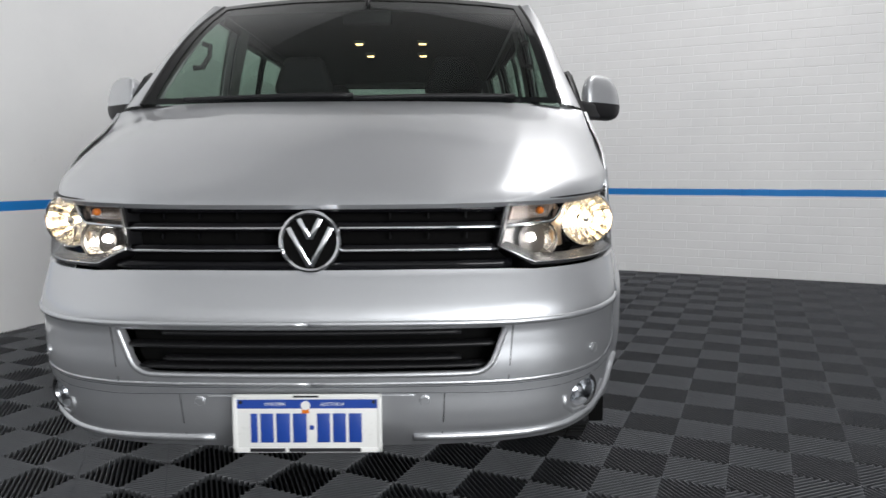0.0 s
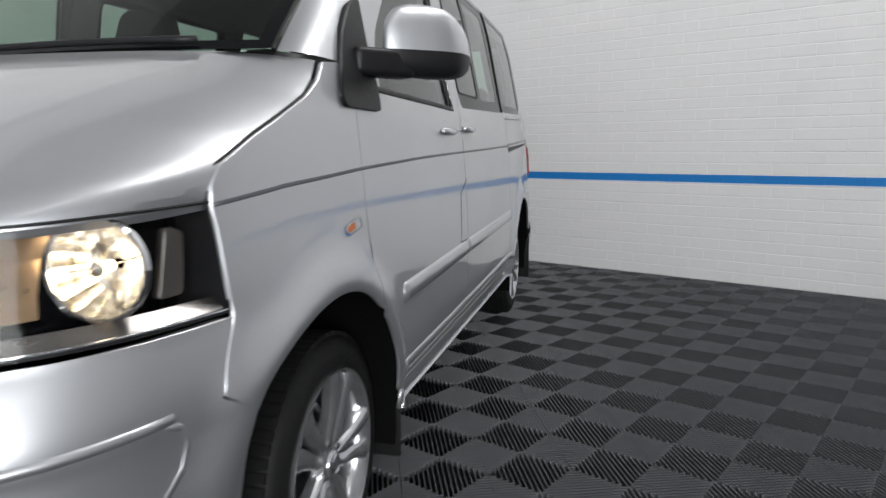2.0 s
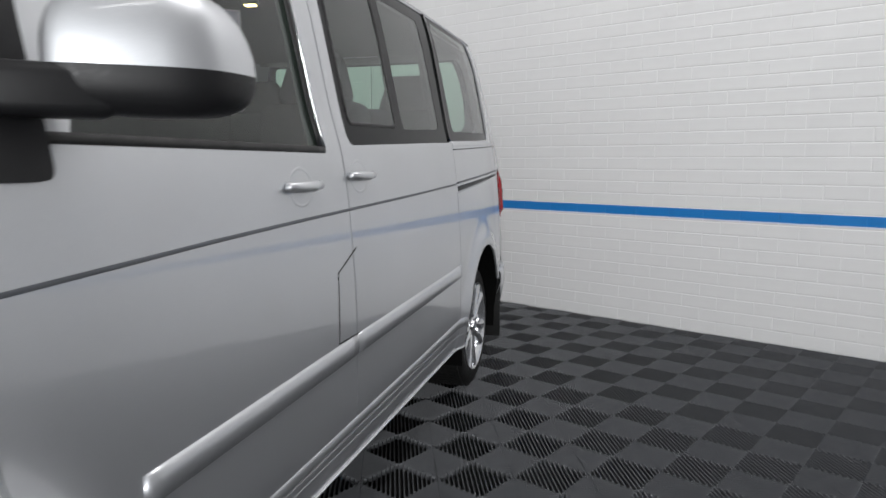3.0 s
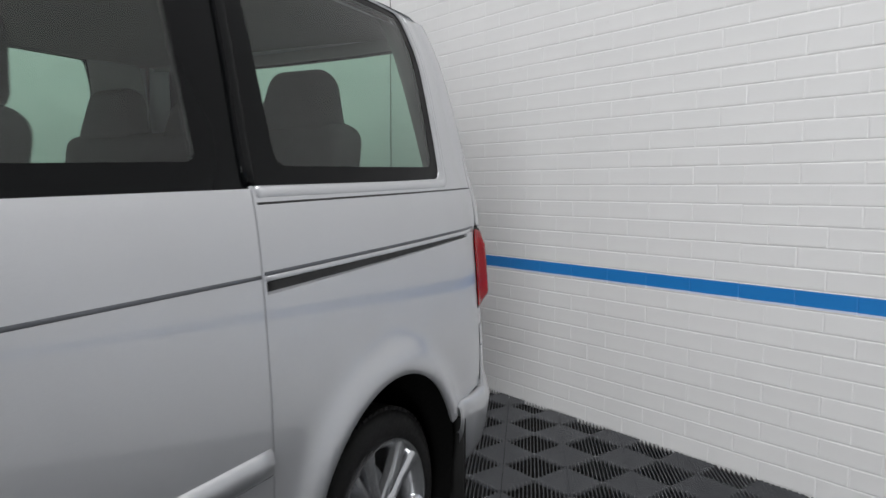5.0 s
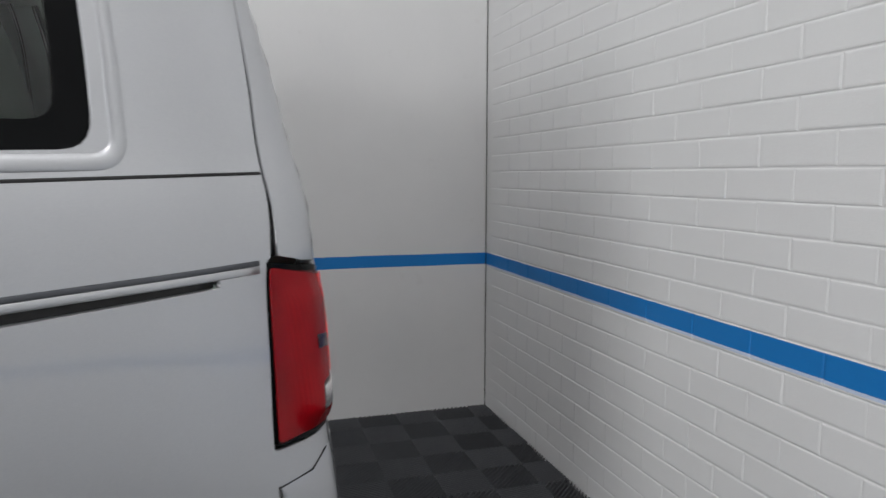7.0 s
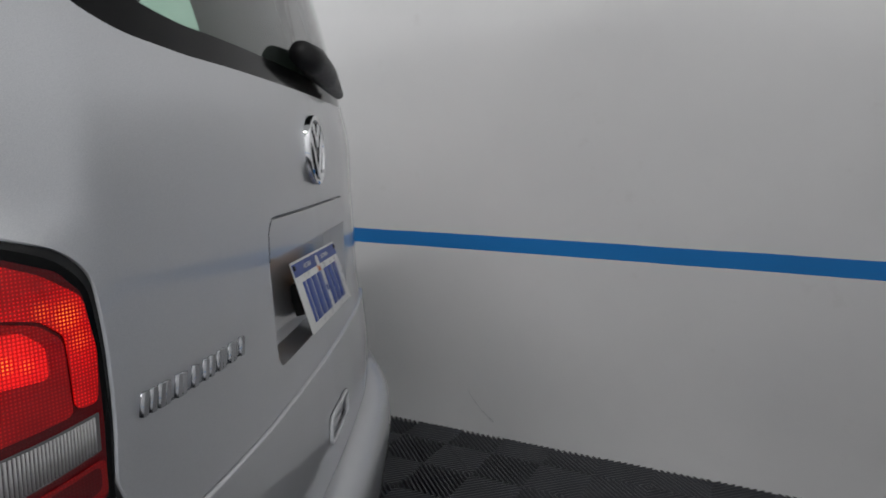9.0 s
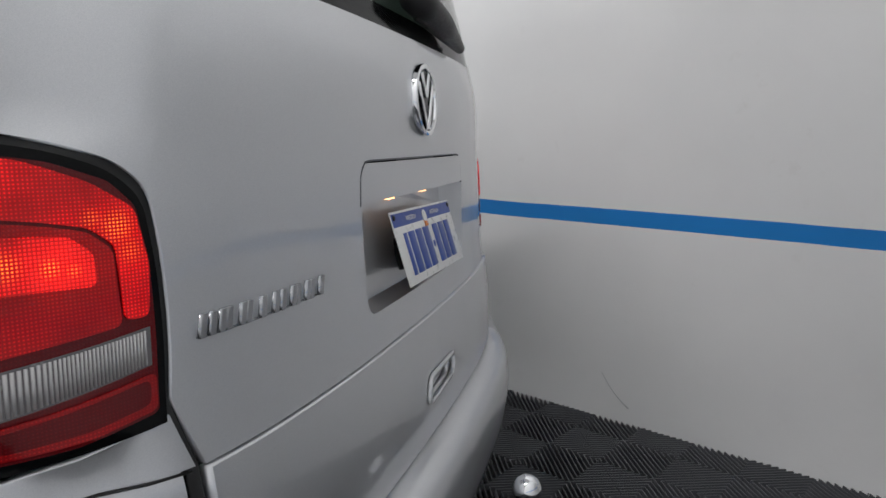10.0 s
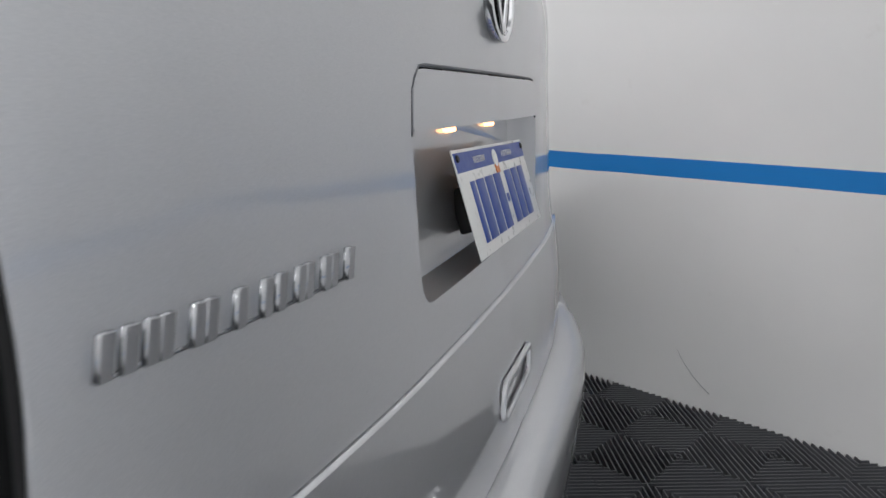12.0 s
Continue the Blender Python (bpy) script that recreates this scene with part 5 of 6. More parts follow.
WHITE_LENS = simple("clear_ribbed_lens", (0.46, 0.45, 0.45), 0.22, 0.3, 0.3, scale=90, vary=0.25)
BAND_BACK = simple("clear_lens_depth", (0.13, 0.12, 0.125), 0.25, 0.3, 0.4, scale=60, vary=0.4)
RED_UNLIT = lit_red("red_lens_unlit", (0.075, 0.002, 0.004), (1.0, 0.012, 0.012), 0.030, 0.0034)
for mir in (False, True):
    shell = [(5.232, 0.849), (5.245, 1.141)] + [(s, z - 0.003) for s, z in LAMP_IN[::-1][1:] if s > 5.27] + LAMP_EDGE[::-1][1:-1]
    tl = part("tail_lamp", sheet("tail_lamp", shell[::-1], lamp_skin, 0.02, off=0.0005, fold=0.012, mirror=mir), FRIT, van, "lit red tail lamp with a clear ribbed band")

    inner = [(lamp_s(s), z) for s, z in [(5.250, 0.863), (5.262, 1.130), (5.340, 1.121), (5.41, 1.106), (5.455, 1.089), (5.480, 1.065), (5.491, 1.012), (5.494, 0.932), (5.492, 0.864), (5.42, 0.855), (5.34, 0.853)]]
    part("lens_base", sheet("lens_base", rounded(inner[::-1], 0.008), lamp_skin, 0.02, off=0.0025, fold=0.004, mirror=mir), RED_UNLIT, tl)

    def lens(name, q, mt, off=0.010, label=""):
        q = [(lamp_s(s), z) for s, z in q]
        return part(name, sheet(name, rounded(q[::-1], 0.008), lamp_skin, 0.012, off=off - 0.0045, fold=0.0025, mirror=mir), mt, tl, label)

    lens("side_lens", [(5.2335, 0.853), (5.2465, 1.134), (5.335, 1.119), (5.352, 1.113), (5.352, 0.942), (5.328, 0.938), (5.326, 0.884), (5.350, 0.882), (5.350, 0.857), (5.300, 0.855)], RED_SIDE, 0.010)
    lens("outer_lens", [(5.355, 0.948), (5.355, 1.114), (5.39, 1.109), (5.438, 1.088), (5.477, 1.063), (5.489, 1.009), (5.486, 0.960), (5.463, 0.960), (5.458, 1.030), (5.436, 1.048), (5.385, 1.060), (5.362, 1.064), (5.362, 0.948)], RED_ON, 0.0102)
    lens("middle_lens", [(5.364, 0.944), (5.364, 1.060), (5.385, 1.057), (5.434, 1.045), (5.455, 1.027), (5.460, 0.956)], RED_DIM, 0.0098)
    lens("bright_cell", [(5.366, 0.998), (5.366, 1.048), (5.420, 1.042), (5.438, 1.026), (5.440, 0.996)], RED_HOT, 0.0106)
    lens("lower_lens", [(5.355, 0.858), (5.355, 0.886), (5.40, 0.890), (5.490, 0.904), (5.489, 0.868), (5.43, 0.860)], RED_LOW, 0.010)
    lens("lower_cell", [(5.374, 0.865), (5.368, 0.872), (5.368, 0.883), (5.40, 0.886), (5.483, 0.899), (5.482, 0.875), (5.43, 0.867)], RED_UNLIT, 0.0108)
    top_s, top_z, low_z = (5.330, 5.40, 5.500), (0.930, 0.937, 0.949), (0.888, 0.896, 0.912)
    band = part("clear_band", sheet("clear_band", [(s, z) for s, z in zip(top_s, low_z)] + [(s, z) for s, z in zip(top_s[::-1], top_z[::-1])], lamp_skin, 0.008, off=0.004, fold=0.004, mirror=mir), BAND_BACK, tl, "clear ribbed lens band")
    for i in range(48):
        s = 5.334 + i * 0.0034
        z0, z1 = np.interp(s, top_s, low_z) + 0.002, np.interp(s, top_s, top_z) - 0.002
        part("rib", strip([(s, z0), (s, z1)], 0.0024, 0.004, 0.0016, fn=lamp_skin, mirror=mir), WHITE_LENS, band)
    part("dark_cell", sheet("dark_cell", [(5.321, 0.995), (5.321, 1.018), (5.350, 1.015), (5.350, 0.994)][::-1], lamp_skin, 0.01, off=0.0075, fold=0.003, mirror=mir), DARK_CELL, tl)

# ---- the van: wheels, mirrors, handles ----
def wheel(x, y):
    """A wheel with its axis along x; its face looks outwards."""
    sgn = 1 if x > 0 else -1
    m = Matrix.Translation((x, y, 0.318)) @ Matrix.Rotation(radians(90 * sgn), 4, "Y") @ Matrix.Rotation(radians(17 * y), 4, "Z")
    barrel = [(0.196, -0.17), (0.206, -0.10), (0.200, -0.03), (0.214, -0.008), (0.228, 0.006), (0.233, 0.008), (0.234, 0.0), (0.230, -0.015)]
    w = part("wheel", smooth(lathe(barrel, 64, m), 45), ALLOY, van, "silver alloy wheel with twin spokes")
    prof = [(0.228, -0.195), (0.236, -0.215), (0.275, -0.226), (0.300, -0.222), (0.315, -0.205), (0.3185, -0.18), (0.3195, -0.112), (0.3185, -0.045), (0.315, -0.02), (0.303, -0.004), (0.280, 0.004), (0.255, 0.005), (0.240, 0.002), (0.231, -0.006)]
    part("tyre", smooth(lathe(prof, 72, m), 50), TYRE, w)
    bm = bmesh.new()
    for k in range(72):
        for h0, h1, tw in ((-0.205, -0.150, 0.35), (-0.140, -0.085, -0.25), (-0.075, -0.018, 0.35)):
            q = m @ Matrix.Rotation(2 * math.pi * k / 72, 4, "Z")
            box(0.313, 0.3235, -0.0105, 0.0105, h0, h1, m=q @ Matrix.Shear("XZ", 4, (0, 0)), bm=bm)
    part("tread", bm, TYRE, w)
    part("brake_disc", smooth(lathe([(0.0, -0.085), (0.145, -0.085), (0.148, -0.09), (0.148, -0.105)], 40, m)), CHROME, w)
    part("wheel_back", lathe([(0.0, -0.13), (0.205, -0.13)], 40, m), BLACK, w)
    part("hub_cap", smooth(lathe([(0, 0.004), (0.026, 0.003), (0.031, 0.0), (0.033, -0.006), (0.060, -0.012), (0.066, -0.03)], 36, m)), ALLOY, w)
    part("cap_ring", smooth(lathe([(0.019, 0.0045), (0.022, 0.0065), (0.026, 0.0045)], 30, m)), CHROME, w)
    for k in range(5):
        bm = bmesh.new()
        for side in (-1, 1):
            rows = []
            for r, half, hgt, skew in ((0.045, 0.015, -0.010, 0.16), (0.085, 0.017, -0.004, 0.20), (0.14, 0.020, 0.0, 0.215), (0.19, 0.024, 0.003, 0.225), (0.226, 0.032, 0.004, 0.235)):
                t0 = 2 * math.pi * k / 5 + side * skew * (0.9 if r > 0.1 else 1.4)
                row = []
                for dv, dh in ((-1, -0.030), (-1, -0.006), (-0.55, 0.0), (0.15, 0.003), (0.7, -0.001), (1, -0.008), (1, -0.030)):
                    t = t0 + side * dv * half / r
                    row.append(bm.verts.new(m @ Vector((r * math.cos(t), r * math.sin(t), hgt + dh))))
                rows.append(row)
            for a, b in zip(rows, rows[1:]):
                for i in range(6):
                    bm.faces.new((a[i], a[i + 1], b[i + 1], b[i]))
        bmesh.ops.recalc_face_normals(bm, faces=bm.faces)
        part("spoke", smooth(bm, 30), ALLOY, w)
        t = 2 * math.pi * (k + 0.5) / 5
        part("wheel_bolt", smooth(lathe([(0, -0.004), (0.008, -0.004), (0.009, -0.02)], 6, m @ Matrix.Translation((0.05 * math.cos(t), 0.05 * math.sin(t), 0)))), CHROME, w)
    return w


for x in (0.895, -0.895):
    for y in (0.918, 3.905):
        wheel(x, y)
for mir in (False, True):
    for k, (cy, cz, a, b) in enumerate(ARCHES):

        def liner(p, q):
            t = math.pi * (1.06 - 1.12 * p)
            y, z = cy + (a + 0.012) * math.cos(t), cz + (b + 0.012) * math.sin(t)
            x = float(skin(S(y), max(z, 0.34))[0]) - 0.012
            return Vector((0.56 + (x - 0.56) * q, y, z))

        bm = grid_surface(liner, 30, 3)
        part("wheel_arch_liner", mirrored(smooth(bm)) if mir else smooth(bm), LINER, van)
        bm = box(0.54, 0.56, cy - 0.44, cy + 0.44, 0.2, 0.79)
        part("wheel_arch_wall", mirrored(bm) if mir else bm, LINER, van)
    for x0, x1, y0, y1, z0, z1 in ((0.64, 0.950, 4.335, 4.35, 0.150, 0.50), (0.70, 0.945, 1.285, 1.30, 0.17, 0.36)):
        bm = smooth(box(x0, x1, y0, y1, z0, z1, 0.006))
        part("mud_flap", mirrored(bm) if mir else bm, TYRE, van, "black rubber mud flap")
part("underbody", box(-0.82, 0.82, 0.35, 4.58, 0.23, 0.30, 0.02), BLACK, van)


def mirror_shell(z_side, rx, ry, rz, n=28):
    """Half of a rounded housing: the cap above or the base below the split."""
    bm = bmesh.new()
    rows = []
    for j in range(9):
        f = math.pi / 2 * j / 8
        row = []
        for i in range(n):
            t = 2 * math.pi * i / n
            c, s = math.cos(t), math.sin(t)
            e = 0.55
            k = math.cos(f) ** 0.6
            x = rx * k * math.copysign(abs(c) ** e, c)
            y = ry * k * math.copysign(abs(s) ** e, s)
            y = min(y, ry * 0.75) + 0.80 * x
            row.append(bm.verts.new((1.045 + x - 0.10 * z_side * rz * math.sin(f), 1.280 + y, 1.335 + z_side * rz * math.sin(f) ** 0.9)))
        rows.append(row)
    for a, b in zip(rows, rows[1:]):
        for i in range(n):
            bm.faces.new((a[i], a[(i + 1) % n], b[(i + 1) % n], b[i]))
    bmesh.ops.recalc_face_normals(bm, faces=bm.faces)
    return smooth(bm, 60)


for mir in (False, True):
    fix = mirrored if mir else (lambda b: b)
    sail = [(H(0.965), 1.180), (H(0.950), 1.205), (H(0.965), 1.25), (H(1.05), 1.37), (H(1.12), 1.44), (H(1.19), 1.47), (H(1.19), 1.178)]
    base = part("door_mirror", sheet("sail", rounded(sail[::-1], 0.02), skin, 0.02, off=0.012, fold=0.02, mirror=mir), BLACK, van, "silver-capped door mirror on a black foot")
    bm = mirror_shell(-1, 0.094, 0.075, 0.068)
    part("lower_shell", fix(bm), BLACK, base)
    part("mirror_cap", fix(mirror_shell(1, 0.094, 0.075, 0.123)), PAINT, base, "silver mirror cap")
    bm = smooth(box(-0.07, 0.11, -0.036, 0.036, -0.036, 0.036, 0.018, 4, m=pose(0.935, 1.150, 1.300, 0, 0, 50)), 60)
    part("mirror_arm", fix(bm), BLACK, base)
    bm = smooth(box(-0.085, 0.085, -0.003, 0.003, -0.07, 0.085, 0.003, m=pose(1.045, 1.340, 1.353, 0, 0, 38)))
    part("mirror_glass", fix(bm), CHROME, base)
    for door, y, z in ((door_a[mir], 1.912, 1.141), (slider_a[mir], 2.272, 1.158)):
        cup = [(S(y + 0.058 * math.cos(t)), z + 0.045 * math.sin(t)) for t in np.linspace(0, 2 * math.pi, 30)]
        part("handle_rim", strip(cup, 0.016, -0.004, 0.0046, mirror=mir), PAINT, door)
        bar = [Vector(skin(S(y + d), z - 0.002 + 0.004 * abs(d) / 0.08, o)) for d, o in ((-0.080, 0.002), (-0.074, 0.011), (-0.03, 0.018), (0.03, 0.019), (0.074, 0.013), (0.082, 0.002))]
        bm = tube(bar, [0.009, 0.0125, 0.0135, 0.0135, 0.0125, 0.009], 14)
        part("handle", fix(smooth(bm, 60)), PAINT, door, "silver pull handle")
# windscreen wipers
for x0, x1 in ((-0.62, 0.02), (0.02, 0.62)):
    pts = [screen(0.5 + (x0 + (x1 - x0) * t) / 1.6, 0.010 + 0.016 * math.sin(math.pi * t * 0.6)) + Vector((0, -0.015, 0.010)) for t in np.linspace(0, 1, 12)]
    part("windscreen_wiper", smooth(tube(pts, 0.008, 8)), BLACK, van, "black windscreen wiper")
bm = grid_surface(lambda a, b: Vector((0.80 * (2 * a - 1), 0.79 + 0.075 * (2 * a - 1) ** 2 + 0.05 * b, 1.296 + 0.004 * b)), 24, 2)
part("scuttle", smooth(bm), BLACK, van)

# ---- the van: cabin ----
part("cabin_floor", box(-0.53, 0.53, 0.75, 4.58, 0.42, 0.45), TRIM_DARK, van)
part("roof_lining", smooth(grid_surface(lambda a, b: Vector((0.72 * (2 * a - 1), 1.72 + b * 2.75, 1.815 + 0.02 * (1 - (2 * a - 1) ** 2))), 10, 10)), LINING, van)
for mir in (False, True):
    inner = [(S(1.10), 0.80), (S(1.30), 0.78), (S(1.32), 0.45), (S(3.42), 0.45), (S(3.44), 0.80), (S(4.45), 0.80), (S(4.45), 1.275), (S(3.38), 1.265), (S(2.2), 1.235), (S(1.10), 1.230)]
    part("door_lining", sheet("door_lining", inner, skin, 0.12, off=-0.075, fold=0, mirror=mir), TRIM_DARK, van)
    for y0, y1, mt in ((2.075, 2.235, TRIM_GREY), (3.27, 3.46, TRIM_DARK)):
        q = [(S(y0), 1.23), (S(y1), 1.23), (S(y1 - 0.02), 1.84), (S(y0 - 0.02), 1.84)]
        part("pillar_trim", sheet("pillar_trim", q, skin, 0.08, off=-0.045, fold=0, mirror=mir), mt, van)
    q = [(S(4.33), 1.25), (5.33, 1.25), (5.33, 1.84), (S(4.27), 1.84), (S(4.30), 1.6)]
    part("pillar_trim", sheet("pillar_trim", q, skin, 0.08, off=-0.055, fold=0, mirror=mir), TRIM_GREY, van)
    q = [(S(1.80), 1.80), (S(3.40), 1.80), (S(3.44), 1.826), (S(4.35), 1.826), (S(4.35), 1.845), (S(1.80), 1.845)]
    part("roof_rail_trim", sheet("roof_rail_trim", q, skin, 0.1, off=-0.04, fold=0, mirror=mir), LINING, van)
    bm = grid_surface(lambda a, b: pillar(a, b) + Vector((-0.03, 0.03, -0.02)), 4, 12)
    part("pillar_trim", fix(smooth(bm)) if not mir else mirrored(smooth(bm)), TRIM_GREY, van)
    s0 = -1 if mir else 1
    pts = [(0.742 * s0, 1.285, 1.50), (0.705 * s0, 1.30, 1.505), (0.690 * s0, 1.35, 1.56), (0.700 * s0, 1.40, 1.615), (0.735 * s0, 1.405, 1.625)]
    part("grab_handle", smooth(tube(pts, 0.011, 8)), TRIM_DARK, van)
part("tailgate_trim", sheet("tailgate_trim", [(5.40, 1.812), (2 * END_S - 5.40, 1.812), (2 * END_S - 5.40, 1.860), (5.40, 1.860)], skin, 0.08, off=-0.02, fold=0), TRIM_GREY, van)
part("dashboard", smooth(box(-0.80, 0.80, 0.98, 1.38, 0.75, 1.262, 0.06, 4), 60), TRIM_DARK, van, "dark moulded dashboard")
bm = grid_surface(lambda a, b: Vector((-0.42 + 0.21 * (2 * a - 1), 1.06 + 0.30 * b, 1.235 + 0.115 * (1 - (2 * a - 1) ** 4) * math.sin(math.pi * (0.10 + 0.62 * b)))), 24, 12)
part("instrument_hood", smooth(bm, 80), TRIM_DARK, van, "dark hood over the instruments")
hood_m = pose(-0.42, 1.42, 1.20, -62, 0, 0)
wheel_rim = part("steering_wheel", smooth(tube([hood_m @ Vector((0.185 * math.cos(t), 0.185 * math.sin(t), 0)) for t in np.linspace(0, 2 * math.pi, 33)], 0.014, 10, caps=False)), TRIM_DARK, van)
part("hub", smooth(box(-0.09, 0.09, -0.06, 0.06, -0.03, 0.02, 0.02, m=hood_m)), TRIM_DARK, wheel_rim)
part("rear_view_mirror", smooth(box(-0.115, 0.115, 1.50, 1.53, 1.725, 1.795, 0.015, 3)), BLACK, van)
part("mirror_stalk", smooth(tube([(0, 1.52, 1.79), (0, 1.56, 1.86)], 0.012, 8)), BLACK, van)


def seat(x, y, w, top, head, with_base=True):
    """A cabin seat: cushion, back and head rest."""
    lean = pose(x, y, 0.80, -9, 0, 0)
    s = part("seat", smooth(box(-w / 2, w / 2, -0.07, 0.06, 0, top - 0.80, 0.055, 5, m=lean), 60), FABRIC, van, "dark fabric seat")
    if with_base:
        part("cushion", smooth(box(x - w / 2, x + w / 2, y - 0.50, y + 0.02, 0.70, 0.86, 0.05, 4), 60), FABRIC, s)
        part("plinth", smooth(box(x - w / 2 + 0.04, x + w / 2 - 0.04, y - 0.45, y, 0.451, 0.70, 0.02), 60), TRIM_DARK, s)
    for hx, drop in head:
        m = lean @ Matrix.Translation((hx, -0.005, top - 0.80 + 0.092 - drop))
        bm = box(-0.160, 0.160, -0.058, 0.058, -0.105, 0.120, 0.05, 5, m=m)
        for v in bm.verts:
            l = m.inverted() @ v.co
            l.x *= 1 - 2.3 * max(0, l.z + 0.03)
            v.co = m @ l
        part("head_rest", smooth(bm, 60), FABRIC, s)
        for px in (-0.05, 0.05):
            part("head_rest_post", smooth(tube([lean @ Vector((hx + px, 0, top - 0.82)), lean @ Vector((hx + px, 0, top - 0.75))], 0.007, 8)), CHROME, s)
    return s


seat(-0.41, 1.95, 0.50, 1.47, [(0, 0)])
seat(0.41, 1.95, 0.50, 1.47, [(0, 0)])
seat(-0.42, 2.95, 0.48, 1.44, [(0, 0)])
seat(0.42, 2.95, 0.48, 1.44, [(0, 0)])
seat(0.0, 3.99, 1.38, 1.49, [(0.46, 0.03), (0.0, 0.105), (-0.46, 0.03)])
DOME = glow("dome_lamp_glow", (1.0, 0.62, 0.28), 12.0)
for x, y in ((-0.153, 2.46), (0.23, 2.46), (-0.13, 2.90), (0.22, 2.90), (0.02, 1.80)):
    q = part("dome_lamp", smooth(box(x - 0.035, x + 0.035, y - 0.02, y + 0.02, 1.812, 1.832, 0.005)), TRIM_GREY, van, "small warm cabin lamp")
    part("dome_lens", smooth(box(x - 0.022, x + 0.022, y - 0.013, y + 0.013, 1.806, 1.813, 0.002)), DOME, q)

# ---- pieces of floor and wall ----
TILE_SIZE, TILE_TURN, TILE_AT = 0.29082, 20.337, (0.93687, 2.58567)


def tile_mesh():
    """One floor tile: a cross of two ribs and angled ribs in its quarters, open between them."""
    verts, faces, half = [], [], TILE_SIZE / 2 - 0.0015
    pitch = TILE_SIZE / 2 / 8.5
    w, c, deep = pitch * 0.14, 0.0009, -0.026
    section = ((-w, deep), (-w, -0.0065), (c - w, 0), (w - c, 0), (w, -0.0065), (w, deep))

    def rib(path):
        b, n = len(verts), len(path(0))
        for o, z in section:
            verts.extend((x, y, z) for x, y in path(o))
        for r in range(5):
            faces.extend((b + r * n + i, b + r * n + i + 1, b + r * n + n + i + 1, b + r * n + n + i) for i in range(n - 1))

    rib(lambda o: ((-half, o), (half, o)))
    rib(lambda o: ((o, -half), (o, -w)))
    rib(lambda o: ((o, w), (o, half)))
    for sx in (-1, 1):
        for sy in (-1, 1):
            for k in range(1, 9):
                q = k * pitch
                rib(lambda o: ((sx * (q + o), sy * half), (sx * (q + o), sy * (q + o)), (sx * half, sy * (q + o))))
    return verts, faces


tile_v, tile_f = tile_mesh()
tile_data = bpy.data.meshes.new("floor_tile")
tile_data.from_pydata(tile_v, [], tile_f)
tile_data.update()
tile_data.materials.append(TILE)
spots, back = [], ROOM.inverted()
turn = Matrix.Rotation(radians(TILE_TURN), 4, "Z")
for i in range(-40, 41):
    for j in range(-40, 41):
        p = Vector((*TILE_AT, 0)) + turn @ Vector((i * TILE_SIZE, j * TILE_SIZE, 0))
        r = back @ p
        if X_WEST - 0.2 < r.x < 5.6 and Y_NORTH + 4.4 < r.y < Y_SOUTH + 0.2:
            near = min((p - Vector(c)).length for c in ((1.75, 0.9, 0), (1.9, 2.4, 0), (-0.4, 5.3, 0)))
            spots.append((near, p))
spots.sort(key=lambda q: q[0])
for _, p in spots[:300]:
    ob = part("tile", tile_data, None, floor)
    ob.matrix_parent_inverse = ROOM.inverted()
    ob.matrix_basis = Matrix.Translation(p) @ turn @ pose(0, 0, random.uniform(-0.0008, 0.0003), random.uniform(-0.12, 0.12), random.uniform(-0.12, 0.12))
rest_v, rest_f = [], []
tv = np.array(tile_v) @ np.array(turn.to_3x3()).T
for _, p in spots[300:]:
    b = len(rest_v)
    rest_v += [tuple(q) for q in tv + np.array(p)]
    rest_f += [tuple(b + i for i in f) for f in tile_f]
me = bpy.data.meshes.new("tiles")
me.from_pydata(rest_v, [], rest_f)
me.update()
far_tiles = part("tiles", me, TILE, floor)
tagged(far_tiles, "", "", "", "stuff")

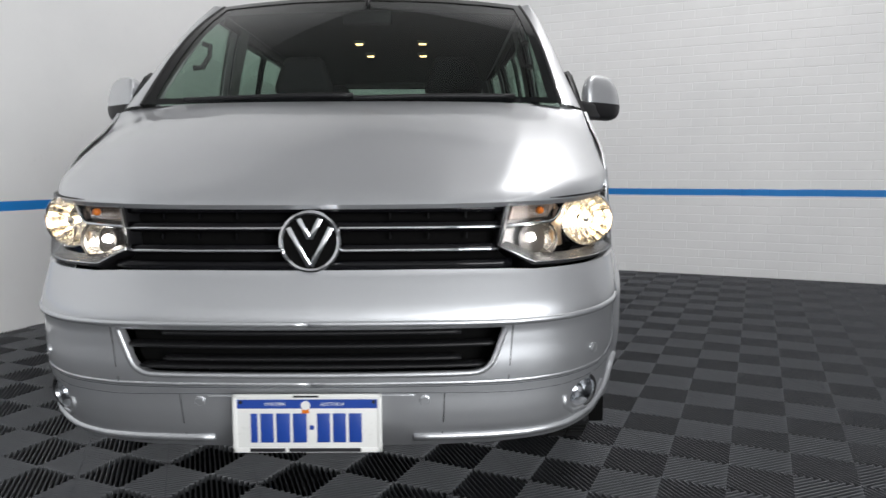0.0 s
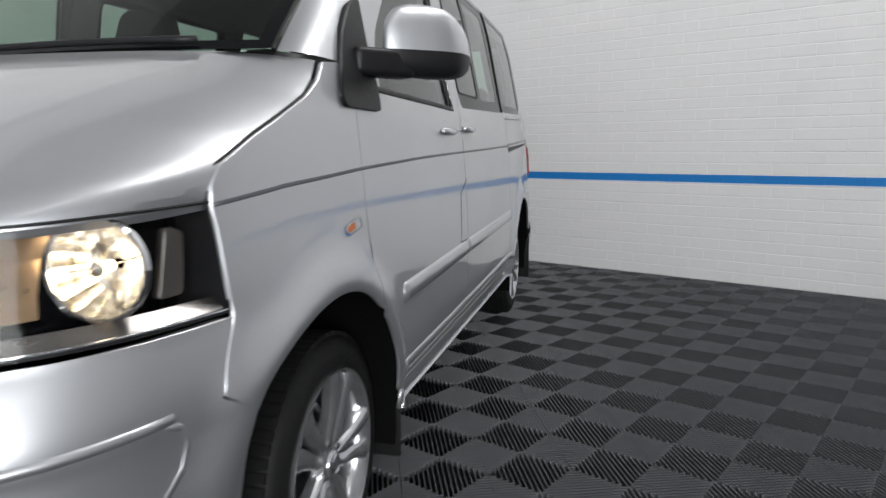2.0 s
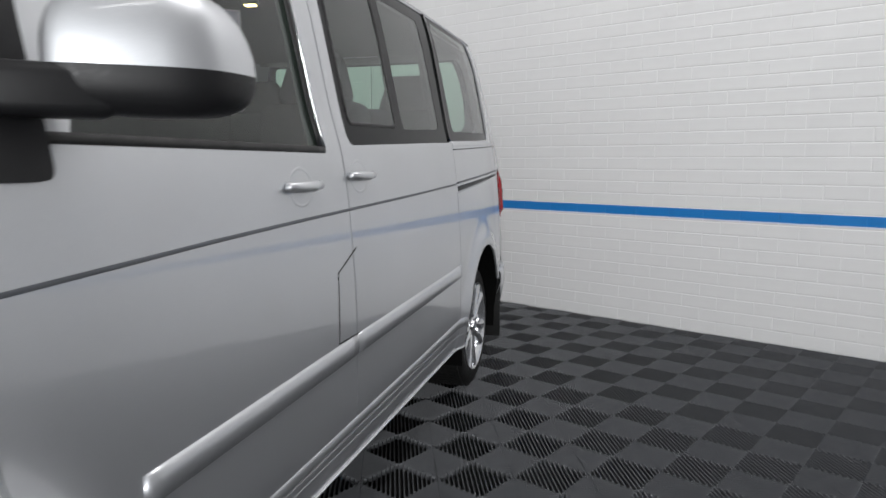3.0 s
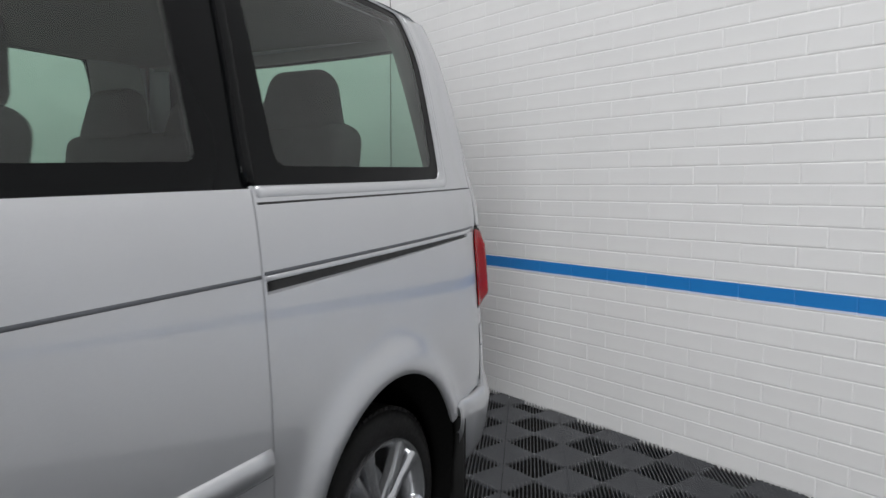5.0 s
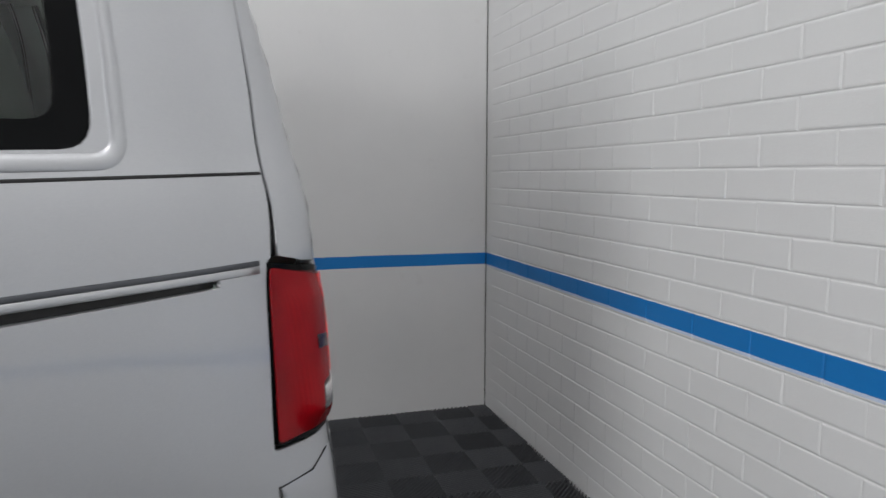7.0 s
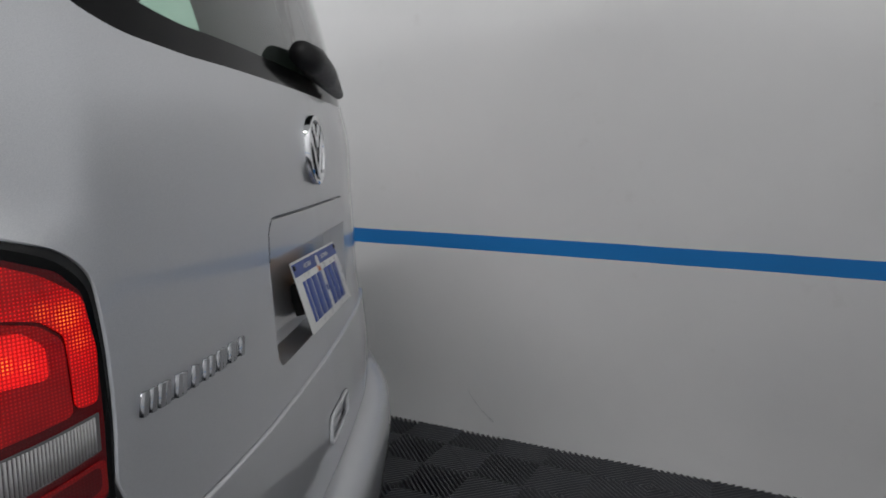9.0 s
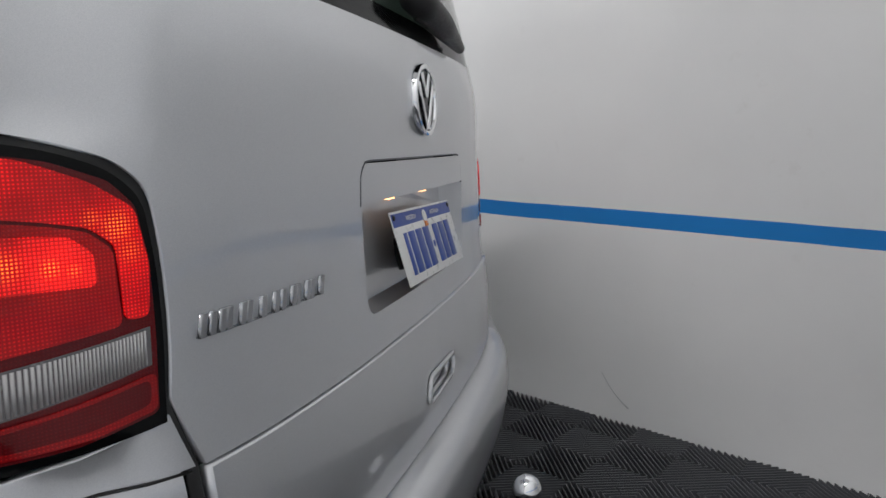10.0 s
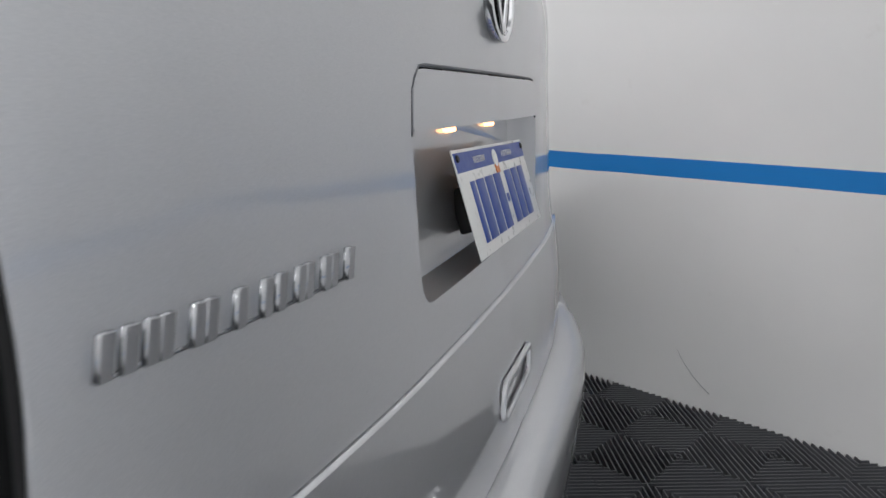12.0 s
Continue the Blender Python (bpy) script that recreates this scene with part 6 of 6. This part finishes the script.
COURSE, BRICK_L, JOINT = 0.0866, 0.2405, 0.0022


def brick_mesh(length):
    """A brick's face with chamfered, slightly soft arrises; x along the wall, y out of it."""
    l, h, c = length / 2, (COURSE - JOINT) / 2, 0.0028
    v = []
    for d, y in ((0.0, 0.0022), (0.0032, 0.0004), (0.0080, 0.0)):
        v += [(-l + d, y, -h + d), (l - d, y, -h + d), (l - d, y, h - d), (-l + d, y, h - d)]
    f = [(8, 9, 10, 11)]
    for r in (0, 4):
        f += [(r + i, r + (i + 1) % 4, r + 4 + (i + 1) % 4, r + 4 + i) for i in range(4)]
    return v, f


brick_v, brick_f = brick_mesh(BRICK_L - JOINT)
brick_data = bpy.data.meshes.new("brick")
brick_data.from_pydata(brick_v, [], brick_f)
brick_data.update()
brick_data.materials.append(BRICKWALL)
rest_v, rest_f, bv = [], [], np.array(brick_v)
for row in range(int(CEILING_Z / COURSE)):
    z = (row + 0.5) * COURSE
    shift = 0.075 if row % 2 else 0.195
    for k in range(-1, 45):
        u = shift + (k + 0.5) * BRICK_L
        if u < BRICK_L * 0.4 or u + X_WEST > X_EAST - 0.15:
            continue
        place = Vector((X_WEST + u + random.uniform(-0.0025, 0.0025), Y_SOUTH + 0.0011 + random.uniform(-0.0003, 0.0006), z + random.uniform(-0.001, 0.001)))
        lean = (random.uniform(-0.5, 0.5), random.uniform(-0.25, 0.25), random.uniform(-0.2, 0.2))
        if 0.85 < u < 3.85 and z < 2.08:
            ob = part("brick", brick_data, None, wall_south)
            ob.matrix_parent_inverse = Matrix.Identity(4)
            ob.matrix_basis = pose(*place, *lean)
        else:
            b = len(rest_v)
            m = np.array(pose(*place, *lean))
            rest_v += [tuple(q) for q in bv @ m[:3, :3].T + m[:3, 3]]
            rest_f += [tuple(b + i for i in f) for f in brick_f]
me = bpy.data.meshes.new("bricks")
me.from_pydata(rest_v, [], rest_f)
me.update()
far_bricks = part("bricks", me, BRICKWALL, wall_south)
far_bricks.matrix_parent_inverse = Matrix.Identity(4)
tagged(far_bricks, "", "", "", "stuff")
